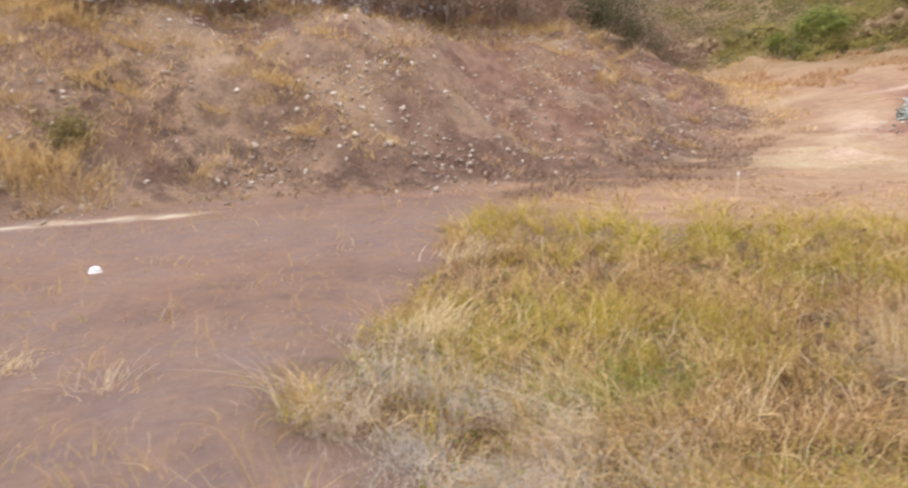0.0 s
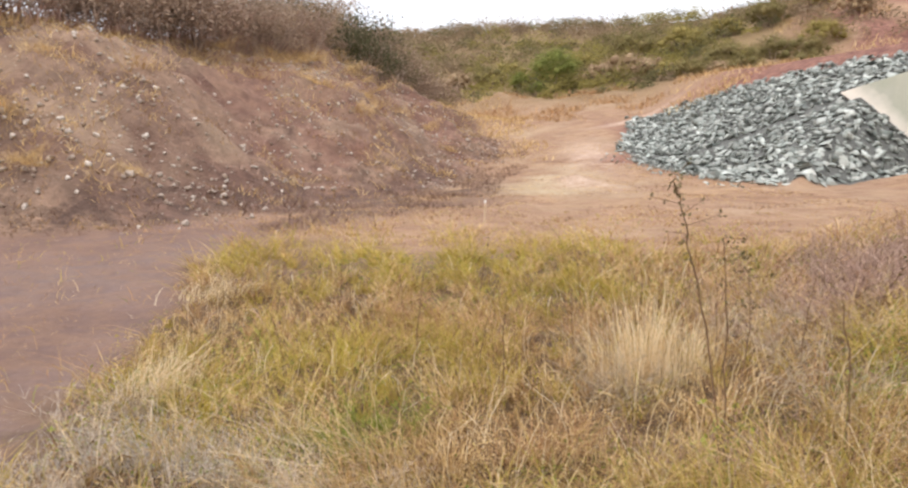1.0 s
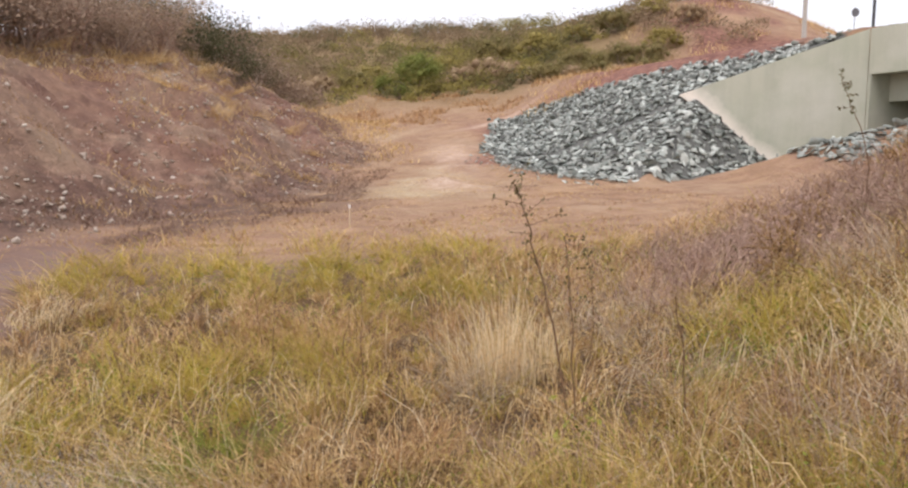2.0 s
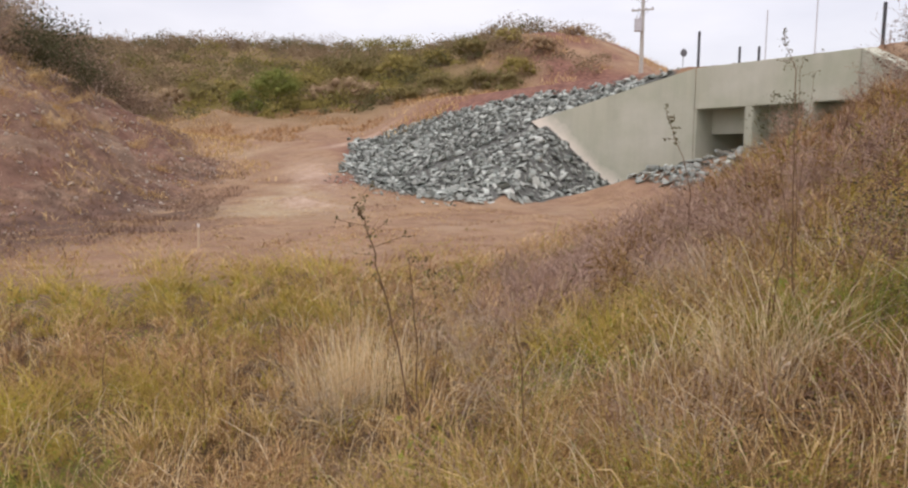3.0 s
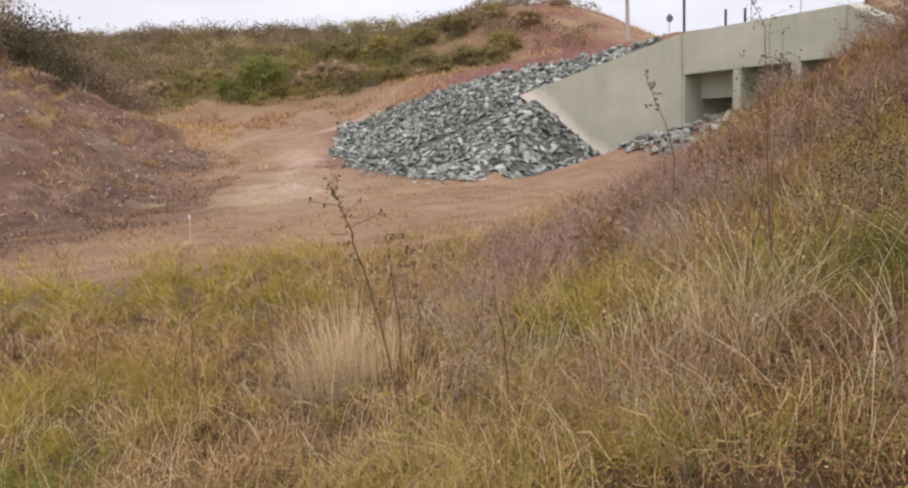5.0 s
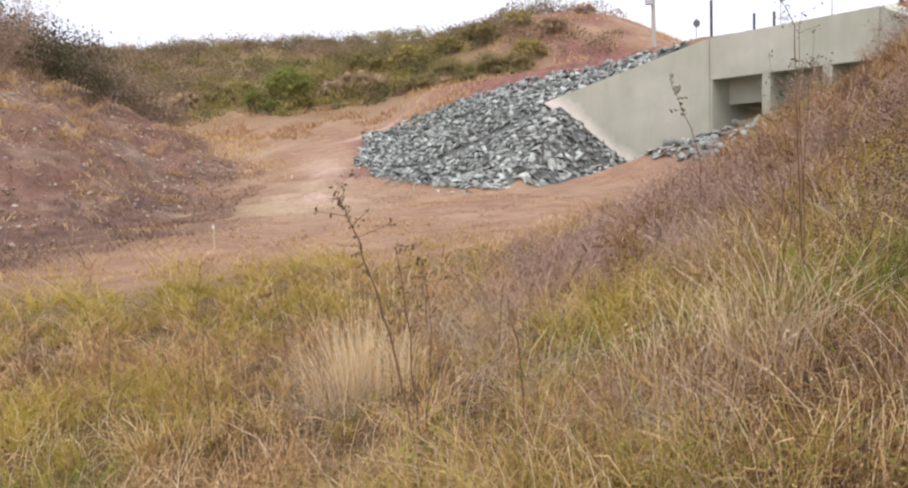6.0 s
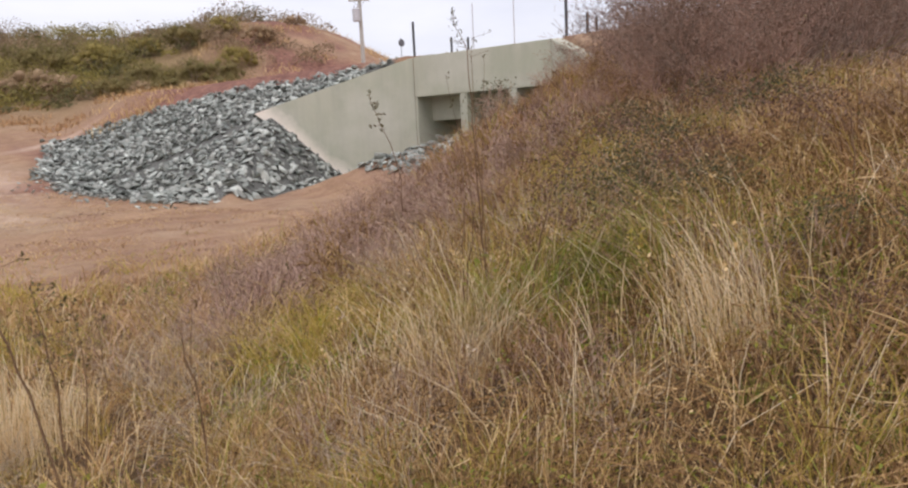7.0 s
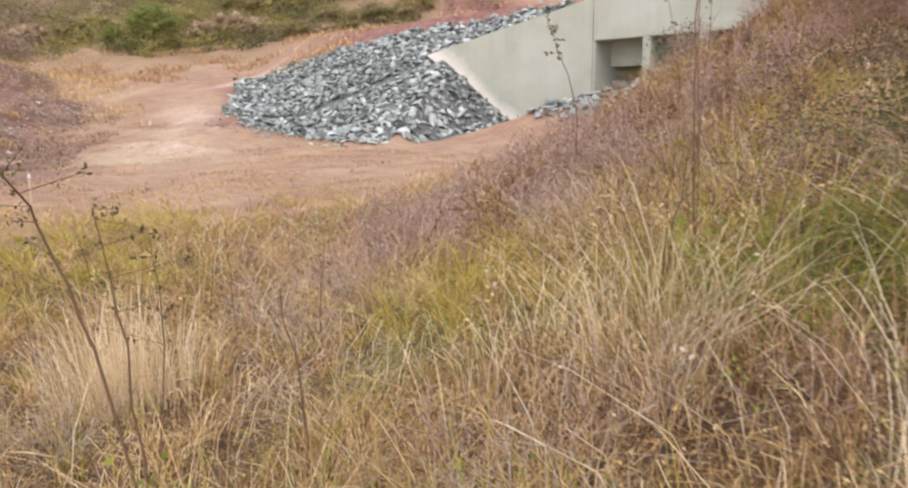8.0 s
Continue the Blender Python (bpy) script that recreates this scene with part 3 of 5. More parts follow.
# ---- places of things ----
POSTS_DARK = ((4.78, -0.9, 7.9, 0.07), (7.45, -8.5, 8.05, 0.075), (6.11, -8.5, 7.9, 0.075), (-4.59, -0.95, 7.8, 0.075), (-5.23, -2.0, 7.15, 0.08), (-5.45, -2.6, 7.0, 0.07))
POSTS_PALE = ((6.0, -9.0, 10.1, 0.035), (2.88, -9.0, 10.2, 0.035), (-1.42, -8.5, 7.8, 0.05))
SIGN_AT = (13.9, 50.0, 6.0, 2.65)
POLE_AT = (12.45, 56.5, 5.8, 13.6)
BUSHES_FRONT = ((426, 73, 0, 1.2), (650, 66, 2, 0.6), (690, 66, 3, 0.6), (730, 66, 2, 0.65), (770, 66, 3, 0.6), (815, 66, 2, 0.65), (850, 67, 3, 0.55), (365, 73, 0, 0.6), (395, 70, 0, 0.45), (310, 76, 2, 0.8), (345, 80, 1, 0.9), (500, 75, 3, 0.85), (545, 76, 3, 1.0), (590, 74, 3, 0.8), (625, 70, 1, 0.85),
                (668, 69, 2, 0.75), (700, 71, 2, 0.9), (735, 70, 1, 0.8), (770, 70, 2, 0.9), (810, 70, 2, 0.85), (835, 74, 1, 0.9), (240, 74, 3, 0.9), (190, 70, 3, 0.9), (150, 76, 2, 0.9), (100, 78, 3, 1.0))
BUSHES_BACK = ((470, 82, 1, 1.0), (560, 84, 2, 1.1), (640, 82, 1, 1.2), (700, 84, 1, 0.9), (760, 82, 2, 0.9), (820, 84, 1, 0.9), (870, 80, 3, 0.8), (930, 88, 3, 0.5), (40, 80, 3, 1.0))
TUFTS_NEAR = ((-0.92, 6.0, 1.2, 420, 0.12, None, 0.17), (-1.2, 6.1, 0.9, 150, 0.14, None, 0.3), (-0.62, 6.1, 1.0, 150, 0.12, None, 0.25), (2.0, 4.5, 1.0, 330, 0.22, None, 0.5), (1.75, 4.2, 0.7, 150, 0.2, M_GREY, 0.6), (1.55, 4.95, 0.75, 140, 0.25, None, 0.6), (2.5, 5.2, 0.9, 200, 0.28, M_YGREEN, 0.4),
              (2.78, 3.05, 0.85, 340, 0.13, None, 0.4, 140), (3.05, 3.35, 0.75, 130, 0.2, M_YGREEN, 0.6, 120), (1.0, 3.3, 0.4, 140, 0.2, M_BROWN), (0.2, 3.4, 0.45, 140, 0.2, M_BROWN))
TUFTS_FIELD = ((-5.2, 4.55, 0.7, 420, 0.2, None, 0.6, 20), (-5.5, 4.9, 0.5, 200, 0.25, M_YGREEN), (-7.6, 7.8, 0.5, 240, 0.25, None, 0.9, 20), (-8.1, 1.2, 0.32, 170, 0.2, None, 1.1, 0), (-6.5, 1.7, 0.28, 60, 0.14, None, 1.3),
               (-4.1, 3.7, 0.5, 220, 0.25, M_YGREEN), (-3.0, 6.8, 0.6, 220, 0.25, M_YGREEN), (-2.2, 5.4, 0.55, 200, 0.25, M_YGREEN), (4.4, 6.6, 0.6, 220, 0.22, M_RUST), (3.5, 6.3, 0.7, 240, 0.25, M_GREY),
               (2.7, 7.3, 0.7, 220, 0.25, M_GREY), (5.6, 5.4, 0.6, 220, 0.22, M_RUST))
WEEDS = ((-0.17, 4.35, [([(-0.14, 0.0, 0.92), (-0.25, -0.04, 1.42), (-0.28, -0.25, 1.68), (-0.31, -0.4, 1.82)], 0.0075), ([(-0.02, 0.0, 0.92), (-0.06, -0.05, 1.47)], 0.007), ([(0.11, 0.05, 0.9), (0.06, 0.15, 1.35)], 0.005)], 2.4,
          "tall dark-stemmed weed with three stems and dry leaves", 70),
         (0.48, 4.35, [([(-0.01, 0.0, 0.42), (-0.07, 0.0, 0.94)], 0.009)], 0.3, "single dark upright weed stem in the grass"),
         (2.95, 9.6, [([(0.03, 0.0, 0.8), (-0.1, 0.0, 1.3), (-0.22, 0.0, 1.6), (-0.33, 0.0, 1.88)], 0.009)], 2.4, "tall thin weed leaning, with small dark leaves near its tip", 0, 0.5),
         (2.45, 5.2, [([(-0.03, 0.0, 0.75), (-0.06, 0.0, 1.35), (-0.07, 0.0, 1.83), (-0.12, 0.0, 1.95), (-0.18, 0.0, 2.06)], 0.0055), ([(-0.03, 0.0, 1.1), (-0.05, 0.0, 1.75), (-0.03, 0.0, 1.92)], 0.0035), ([(0.0, 0.0, 1.1), (0.05, 0.0, 1.79)], 0.0035), ([(-0.1, 0.0, 0.9), (-0.24, 0.0, 1.68)], 0.0035)], 1.2,
          "tall branching weed rising before the culvert", 60, 0.55),
         (3.55, 4.4, [([(0.1, 0.0, 0.3), (0.2, -0.06, 0.62)], 0.006)], 0.5, "short dark weed twig on the slope"),
         (2.55, 4.7, [([(0.08, 0.0, 0.4), (0.2, 0.0, 0.82)], 0.008)], 0.4, "slanting dark weed stem on the slope"),
         (2.15, 4.9, [([(0.02, 0.0, 0.5), (0.06, 0.0, 0.95)], 0.007), ([(0.06, 0.0, 0.5), (0.13, 0.0, 0.9)], 0.007)], 0.3, "pair of upright weed stems in a tuft"),
         (1.05, 8.2, [([(0.1, 0.0, 0.3), (0.26, 0.0, 0.55)], 0.01)], 0.4, "slanting broken twig among mauve weeds"))
STALKS = ((-2.1, 5.6, 1.0), (-2.6, 6.2, 0.9), (-3.2, 6.0, 1.05), (-1.7, 6.6, 0.95), (-3.8, 6.9, 0.9), (-4.5, 5.6, 0.8), (-2.9, 7.6, 1.0), (-4.9, 7.4, 0.9), (-1.2, 7.2, 0.9), (-0.4, 7.0, 0.95), (-5.6, 8.2, 0.9),
          (-3.6, 8.6, 1.0), (0.3, 6.4, 0.8), (-2.2, 8.8, 0.9), (4.2, 5.4, 0.8), (4.7, 4.6, 0.9), (3.9, 3.4, 0.8))
SLOPE_SHRUBS = ((3.5, 5.1, 1.0, 1), (3.2, 5.5, 0.8, 0), (3.9, 5.6, 1.1, 1), (3.6, 6.2, 0.9, 0), (4.3, 5.2, 0.9, 0), (4.6, 6.1, 1.1, 1), (4.1, 6.9, 0.9, 0), (5.0, 7.2, 1.1, 0), (4.6, 8.2, 0.9, 0), (5.5, 8.2, 1.1, 1), (3.9, 4.4, 0.8, 1), (3.3, 3.9, 0.6, 0), (4.9, 4.6, 1.0, 0),
                (5.6, 5.6, 1.1, 1), (5.9, 6.8, 1.1, 0), (6.3, 7.7, 1.0, 1), (5.3, 9.3, 1.0, 0), (2.9, 4.6, 0.5, 1), (3.0, 2.6, 0.5, 0), (3.5, 3.1, 0.6, 1))
BANK_TUFTS = ((-21.2, 5.6, 0.9), (-21.7, 4.8, 0.9), (-20.8, 6.3, 0.8), (-22.2, 5.4, 0.8), (-21.6, 5.9, 0.8), (-22.6, 4.6, 0.9), (-27.3, 9.2, 0.9), (-27.9, 8.0, 0.9), (-24.6, 4.4, 0.7), (-20.6, 9.6, 0.5), (-25.5, 7.5, 0.6), (-27.5, 9.0, 0.7), (-28.5, 8.2, 0.7), (-26.8, 6.6, 0.6), (-19.8, 13.2, 0.45), (-22.8, 12.6, 0.45), (-18.2, 15.6, 0.4))
# patches in which one kind of plant rules: middle and radius
PATCH_YELLOW = ((-7.46, 12.59, 2.02), (-5.46, 11.54, 1.55), (-4.64, 13.04, 1.31), (1.07, 5.98, 0.53), (0.09, 4.78, 0.36), (4.79, 7.94, 0.92), (-9.54, 10.81, 1.14), (-6.34, 10.55, 1.61), (-4.12, 12.97, 1.76), (-5.27, 3.2, 0.57), (-3.39, 5.91, 1.02), (-3.58, 8.52, 1.31), (1.15, 6.61, 0.52), (5.15, 8.93, 0.7), (5.58, 6.51, 0.32), (2.5, 3.1, 0.24), (-2.08, 9.53, 1.21))
PATCH_GREEN = ((2.41, 3.35, 0.22), (2.97, 4.81, 0.68), (-2.81, 4.68, 0.36), (0.82, 5.45, 0.36), (2.79, 4.09, 0.3), (3.43, 3.4, 0.3), (3.0, 2.85, 0.19), (2.01, 3.76, 0.15), (2.46, 3.9, 0.15), (2.66, 2.62, 0.17), (-2.63, 4.42, 0.42), (-3.12, 2.02, 0.31), (-2.87, 3.68, 0.28), (1.51, 5.32, 0.31), (3.93, 6.76, 0.68))
PATCH_BROWN = ((-1.97, 5.02, 0.48), (0.96, 4.01, 0.37), (1.45, 4.62, 0.34), (2.37, 4.01, 0.36), (1.02, 4.65, 0.29), (2.63, 3.53, 0.16), (4.62, 4.5, 0.65), (-4.11, 3.19, 0.39), (-1.79, 4.49, 0.55), (-1.01, 4.04, 0.43), (1.61, 4.61, 0.32))
PATCH_RUST = ((-2.76, 7.79, 1.14), (-4.27, 7.98, 1.09), (5.74, 11.72, 1.42), (6.01, 8.3, 1.34), (5.5, 5.05, 0.51), (-0.97, 4.7, 0.51), (-0.45, 11.82, 1.97))
PATCH_MAUVE = ((1.04, 10.52, 1.33), (2.95, 10.77, 1.61), (4.45, 10.78, 1.2), (3.1, 10.11, 1.32), (1.88, 9.63, 1.0), (4.21, 10.78, 1.0), (1.65, 4.09, 0.29), (3.51, 5.17, 0.51), (1.06, 9.12, 0.81))


# ---- vegetation and stone makers ----
def blades(x, y, z, h, lean, width, az=None, droop=0.0, fine=False):
    """Bent, tapering blades; returns corners, four-cornered and three-cornered faces."""
    n = len(x)
    az = rng.uniform(0, 2 * np.pi, n) if az is None else az
    side = rng.uniform(0, 2 * np.pi, n)
    d = np.stack([np.cos(az), np.sin(az), np.zeros(n)], -1)
    w = np.stack([np.cos(side), np.sin(side), np.zeros(n)], -1) * (width * 0.5)[:, None]
    p0 = np.stack([x, y, z], -1)
    droop = droop * np.ones(n)

    def point(t):
        rise = h * (t * (1 + 0.3 * droop) - droop * 1.3 * t**3)
        return p0 + np.array([0, 0, 1.0]) * rise[:, None] + d * (lean * t**1.9)[:, None]

    if fine:
        a, b, e = point(0.4), point(0.75), point(1.0)
        v = np.stack([p0 - w, p0 + w, a - 0.9 * w, a + 0.9 * w, b - 0.6 * w, b + 0.6 * w, e], 1).reshape(-1, 3)
        o = np.arange(n) * 7
        q = np.concatenate([np.stack([o, o + 1, o + 3, o + 2], -1), np.stack([o + 2, o + 3, o + 5, o + 4], -1)])
        return v, q, np.stack([o + 4, o + 5, o + 6], -1)
    a, e = point(0.55), point(1.0)
    v = np.stack([p0 - w, p0 + w, a - 0.75 * w, a + 0.75 * w, e], 1).reshape(-1, 3)
    o = np.arange(n) * 5
    return v, np.stack([o, o + 1, o + 3, o + 2], -1), np.stack([o + 2, o + 3, o + 4], -1)


def leaf_cards(c, size, normal_up=0.3):
    """Small pointed leaves at places c, turned at random."""
    n = len(c)
    a = rng.normal(size=(n, 3))
    a /= np.linalg.norm(a, axis=1)[:, None]
    b = np.cross(a, rng.normal(size=(n, 3)))
    b /= np.linalg.norm(b, axis=1)[:, None] + 1e-9
    s = np.asarray(size).reshape(-1, 1) * np.ones((n, 1))
    v = np.stack([c - a * s, c - b * s * 0.45, c + a * s, c + b * s * 0.45], 1).reshape(-1, 3)
    o = np.arange(n) * 4
    return v, np.stack([o, o + 1, o + 2, o + 3], -1)


def tubes(segments, sides=3):
    """Tapered rods: rows of start, end, start radius, end radius."""
    seg = np.asarray(segments, float)
    p, q, r1, r2 = seg[:, :3], seg[:, 3:6], seg[:, 6], seg[:, 7]
    d = q - p
    d /= np.linalg.norm(d, axis=1)[:, None] + 1e-9
    ref = np.where(np.abs(d[:, 2:3]) > 0.9, np.array([[1.0, 0, 0]]), np.array([[0, 0, 1.0]]))
    u = np.cross(d, ref)
    u /= np.linalg.norm(u, axis=1)[:, None] + 1e-9
    w = np.cross(d, u)
    ang = np.arange(sides) * 2 * np.pi / sides
    ring = u[:, None] * np.cos(ang)[None, :, None] + w[:, None] * np.sin(ang)[None, :, None]
    v = np.concatenate([p[:, None] + ring * r1[:, None, None], q[:, None] + ring * r2[:, None, None]], 1).reshape(-1, 3)
    o = np.arange(len(seg))[:, None] * 2 * sides
    k = np.arange(sides)[None]
    j = (k + 1) % sides
    return v, np.stack([o + k, o + j, o + sides + j, o + sides + k], -1).reshape(-1, 4)


def tube_path(points, radii, sides=5):
    """One rod through a row of points."""
    p = np.array([tuple(q) for q in points])
    d = np.gradient(p, axis=0)
    d /= np.linalg.norm(d, axis=1)[:, None] + 1e-9
    u = np.cross(d, (0.3, 1.0, 0.05))
    u /= np.linalg.norm(u, axis=1)[:, None] + 1e-9
    w = np.cross(d, u)
    ang = np.arange(sides) * 2 * np.pi / sides
    v = p[:, None] + (u[:, None] * np.cos(ang)[None, :, None] + w[:, None] * np.sin(ang)[None, :, None]) * np.array(radii)[:, None, None]
    o = np.arange(len(p) - 1)[:, None] * sides
    k = np.arange(sides)[None]
    j = (k + 1) % sides
    return v.reshape(-1, 3), np.stack([o + k, o + j, o + sides + j, o + sides + k], -1).reshape(-1, 4)


def branching(base, height_, spread, stems, levels, kids, r0):
    """Segments of a shrub that forks from the ground."""
    out = []

    def grow(p, d, length, r, level):
        n = 2 if level else 3
        for _ in range(n):
            d = d + rng.normal(scale=0.16, size=3) + np.array([0, 0, 0.05])
            d /= np.linalg.norm(d)
            q = p + d * length / n
            out.append((*p, *q, r, r * 0.78))
            p, r = q, r * 0.78
            if level < levels:
                for _ in range(kids):
                    if rng.random() < 0.8:
                        e = d + rng.normal(scale=0.55, size=3)
                        e /= np.linalg.norm(e)
                        grow(p, e, length * rng.uniform(0.45, 0.7), r * 0.6, level + 1)

    for _ in range(stems):
        a = rng.uniform(0, 2 * np.pi)
        d = np.array([np.cos(a) * spread, np.sin(a) * spread, 1.0])
        d /= np.linalg.norm(d)
        grow(np.array(base) + rng.normal(scale=0.05, size=3) * (1, 1, 0), d, height_ * rng.uniform(0.55, 0.75), r0, 0)
    return out


def lumps(c, r, jag=0.3, level=1):
    """Uneven rounded masses of dense foliage at places c, the dark heart of a crown."""
    bm = bmesh.new()
    bmesh.ops.create_icosphere(bm, subdivisions=level, radius=1)
    unit = np.array([tuple(v.co) for v in bm.verts])
    tri_ = np.array([[v.index for v in f.verts] for f in bm.faces])
    bm.free()
    k = len(unit)
    rad = r[:, None] * (1 + jag * rng.normal(size=(len(c), k)).clip(-1.5, 1.5))
    v = c[:, None] + unit[None] * rad[:, :, None]
    t = tri_[None] + (np.arange(len(c)) * k)[:, None, None]
    return v.reshape(-1, 3), t.reshape(-1, 3)


def leafy_shrub(name, h, wide, n_leaves, leaf, mat, stems=4, clumps=26, heart=True):
    """A shrub with forked stems and an uneven crown of small leaves; built at the origin."""
    ob = empty(name, 0, 0, 0)
    v, f = tubes(branching((0, 0, -0.1), h * 0.8, 0.5, stems, 2, 1, 0.02 * h), 4)
    mesh_ob("trunk", mesh_np("trunk", v, f), M_TWIG, ob)
    cen = rng.normal(size=(clumps, 3))
    cen /= np.linalg.norm(cen, axis=1)[:, None]
    cen *= rng.uniform(0.35, 1.0, (clumps, 1)) ** 0.5
    cen[:, 2] = np.abs(cen[:, 2]) * 0.9 - 0.15
    cen = cen * (wide / 2, wide / 2, h * 0.55) + (0, 0, h * 0.36)
    c = cen[rng.integers(0, clumps, n_leaves)] + rng.normal(scale=(0.13 * wide, 0.13 * wide, 0.1 * h), size=(n_leaves, 3))
    c[:, 2] = np.abs(c[:, 2]) + 0.05
    v, f = leaf_cards(c, rng.uniform(0.6, 1.3, n_leaves) * leaf)
    if heart:
        lv, lt = lumps(cen, np.full(clumps, 0.075 * wide) * rng.uniform(0.7, 1.2, clumps))
        lv[:, 2] = np.maximum(lv[:, 2], 0.05)
        mesh_ob("crown", mesh_np("crown", np.concatenate([v, lv]), f, lt + len(v)), mat, ob)
    else:
        mesh_ob("crown", mesh_np("crown", v, f), mat, ob)
    return ob


def bare_bush(name, h, mat, stems=9, leaves=250, leaf_mat=None, levels=3, rmin=0.0045, leaf=0.045):
    ob = empty(name, 0, 0, 0)
    seg = np.array(branching((0, 0, -0.1), h, 0.75, stems, levels, 2, 0.0065 * h))
    cut = seg[:, 6] > rmin * 0.8
    v, f = tubes(seg[cut], 4)
    mesh_ob("stem", mesh_np("stem", v, f), mat, ob)
    thin = seg[~cut]
    thin = thin[rng.random(len(thin)) < 0.72]
    thin[:, 6:] = np.maximum(thin[:, 6:], rmin)
    v, f = tubes(thin, 3)
    tagged(mesh_ob("twig_mass", mesh_np("twig_mass", v, f), mat, ob), kind="stuff")
    if leaves:
        c = thin[rng.integers(0, len(thin), leaves), 3:6] + rng.normal(scale=0.05, size=(leaves, 3))
        v, f = leaf_cards(c, rng.uniform(0.7, 1.3, leaves) * leaf)
        tagged(mesh_ob("foliage", mesh_np("foliage", v, f), leaf_mat or M_LEAF_BROWN, ob), kind="stuff")
    return ob


def rock_mesh(i, flat=0.45):
    """A broken slab: the hull of a few scattered corners."""
    bm = bmesh.new()
    for _ in range(11):
        v = rng.normal(size=3)
        v /= np.abs(v).max()
        bm.verts.new(Vector((v * (0.5, 0.5 * rng.uniform(0.6, 0.85), 0.5 * flat) * rng.uniform(0.85, 1.0)).tolist()))
    hull = bmesh.ops.convex_hull(bm, input=bm.verts)
    bmesh.ops.delete(bm, geom=[g for g in hull["geom_interior"] if isinstance(g, bmesh.types.BMVert)], context="VERTS")
    bmesh.ops.dissolve_limit(bm, angle_limit=0.12, verts=bm.verts, edges=bm.edges)
    bmesh.ops.triangulate(bm, faces=bm.faces)
    bmesh.ops.recalc_face_normals(bm, faces=bm.faces)
    me = bpy.data.meshes.new("rock")
    bm.to_mesh(me)
    bm.free()
    return me


def mesh_arrays(me):
    v = np.zeros(len(me.vertices) * 3)
    me.vertices.foreach_get("co", v)
    t = np.array([p.vertices[:] for p in me.polygons])
    return v.reshape(-1, 3), t


def surface_turn(x, y, tilt, n, lay=1.0):
    """Turns that lay a slab on the ground, with some disorder."""
    e = 0.4
    gx_, gy_ = (height(x + e, y) - height(x - e, y)) / (2 * e), (height(x, y + e) - height(x, y - e)) / (2 * e)
    gx_, gy_ = lay * np.clip(gx_, -0.9, 0.9), lay * np.clip(gy_, -0.9, 0.9)
    out = []
    for i in range(n):
        nrm = Vector((-gx_[i], -gy_[i], 1)).normalized()
        q = nrm.to_track_quat("Z", "Y")
        out.append(q.to_matrix() @ Euler((rng.normal() * tilt, rng.normal() * tilt, rng.uniform(0, 6.28))).to_matrix())
    return out


def joined(name, protos, places, turns, sizes):
    """Many stones joined into one mesh."""
    vs, ts, o = [], [], 0
    arrays = [mesh_arrays(p) for p in protos]
    for c, m, s in zip(places, turns, sizes):
        v, t = arrays[rng.integers(len(arrays))]
        vs.append((v * s) @ np.array(m).T + c)
        ts.append(t + o)
        o += len(v)
    return mesh_np(name, np.concatenate(vs), None, np.concatenate(ts))


def stuff(name, me, mat, label, category):
    return tagged(mesh_ob(name, me, mat), label, category, kind="stuff")


# ---- road furniture above the culvert ----
def guide_post(x, y, top, base=6.0, r=0.07, mat=None, name="guide_post", label="dark painted steel guide post on the road edge"):
    ob = empty(name, x, y, base)
    part("post", rod_bm(r, r, -0.2, top - base, 10), mat or M_POST, ob)
    part("cap", rod_bm(r * 1.15, r * 0.7, top - base, top - base + 0.05, 10), mat or M_POST, ob)
    return tagged(ob, label, "post", "posts along the road")


def along(a, b):
    return CULVERT + R_DIR * a + N_DIR * b


for a, b, top, r in POSTS_DARK:
    px, py = along(a, b)
    guide_post(px, py, top, 5.9, r)
for a, b, top, r in POSTS_PALE:
    px, py = along(a, b)
    guide_post(px, py, top, 5.9, r, M_POSTWHITE, "marker_pole", "slim pale marker pole beside the road")


def road_sign(x, y, base, h):
    ob = empty("road_sign", x, y, base, 20)
    part("sign_post", rod_bm(0.035, 0.035, -0.2, h, 8), M_STEEL, ob)
    bm = rod_bm(0.27, 0.27, -0.012, 0.012, 8)
    bmesh.ops.rotate(bm, cent=(0, 0, 0), matrix=Matrix.Rotation(radians(90), 3, "X") @ Matrix.Rotation(radians(22.5), 3, "Z"), verts=bm.verts)
    bmesh.ops.translate(bm, vec=(0, -0.05, h - 0.35), verts=bm.verts)
    part("sign_plate", bm, M_SIGN, ob, "grey back of an octagonal plate")
    part("bracket", box_bm(0.3, 0.04, 0.05, 0.008, (0, -0.02, h - 0.35)), M_STEEL, ob)
    tagged(ob, "small octagonal road sign on a thin steel post", "road sign")


road_sign(*SIGN_AT)


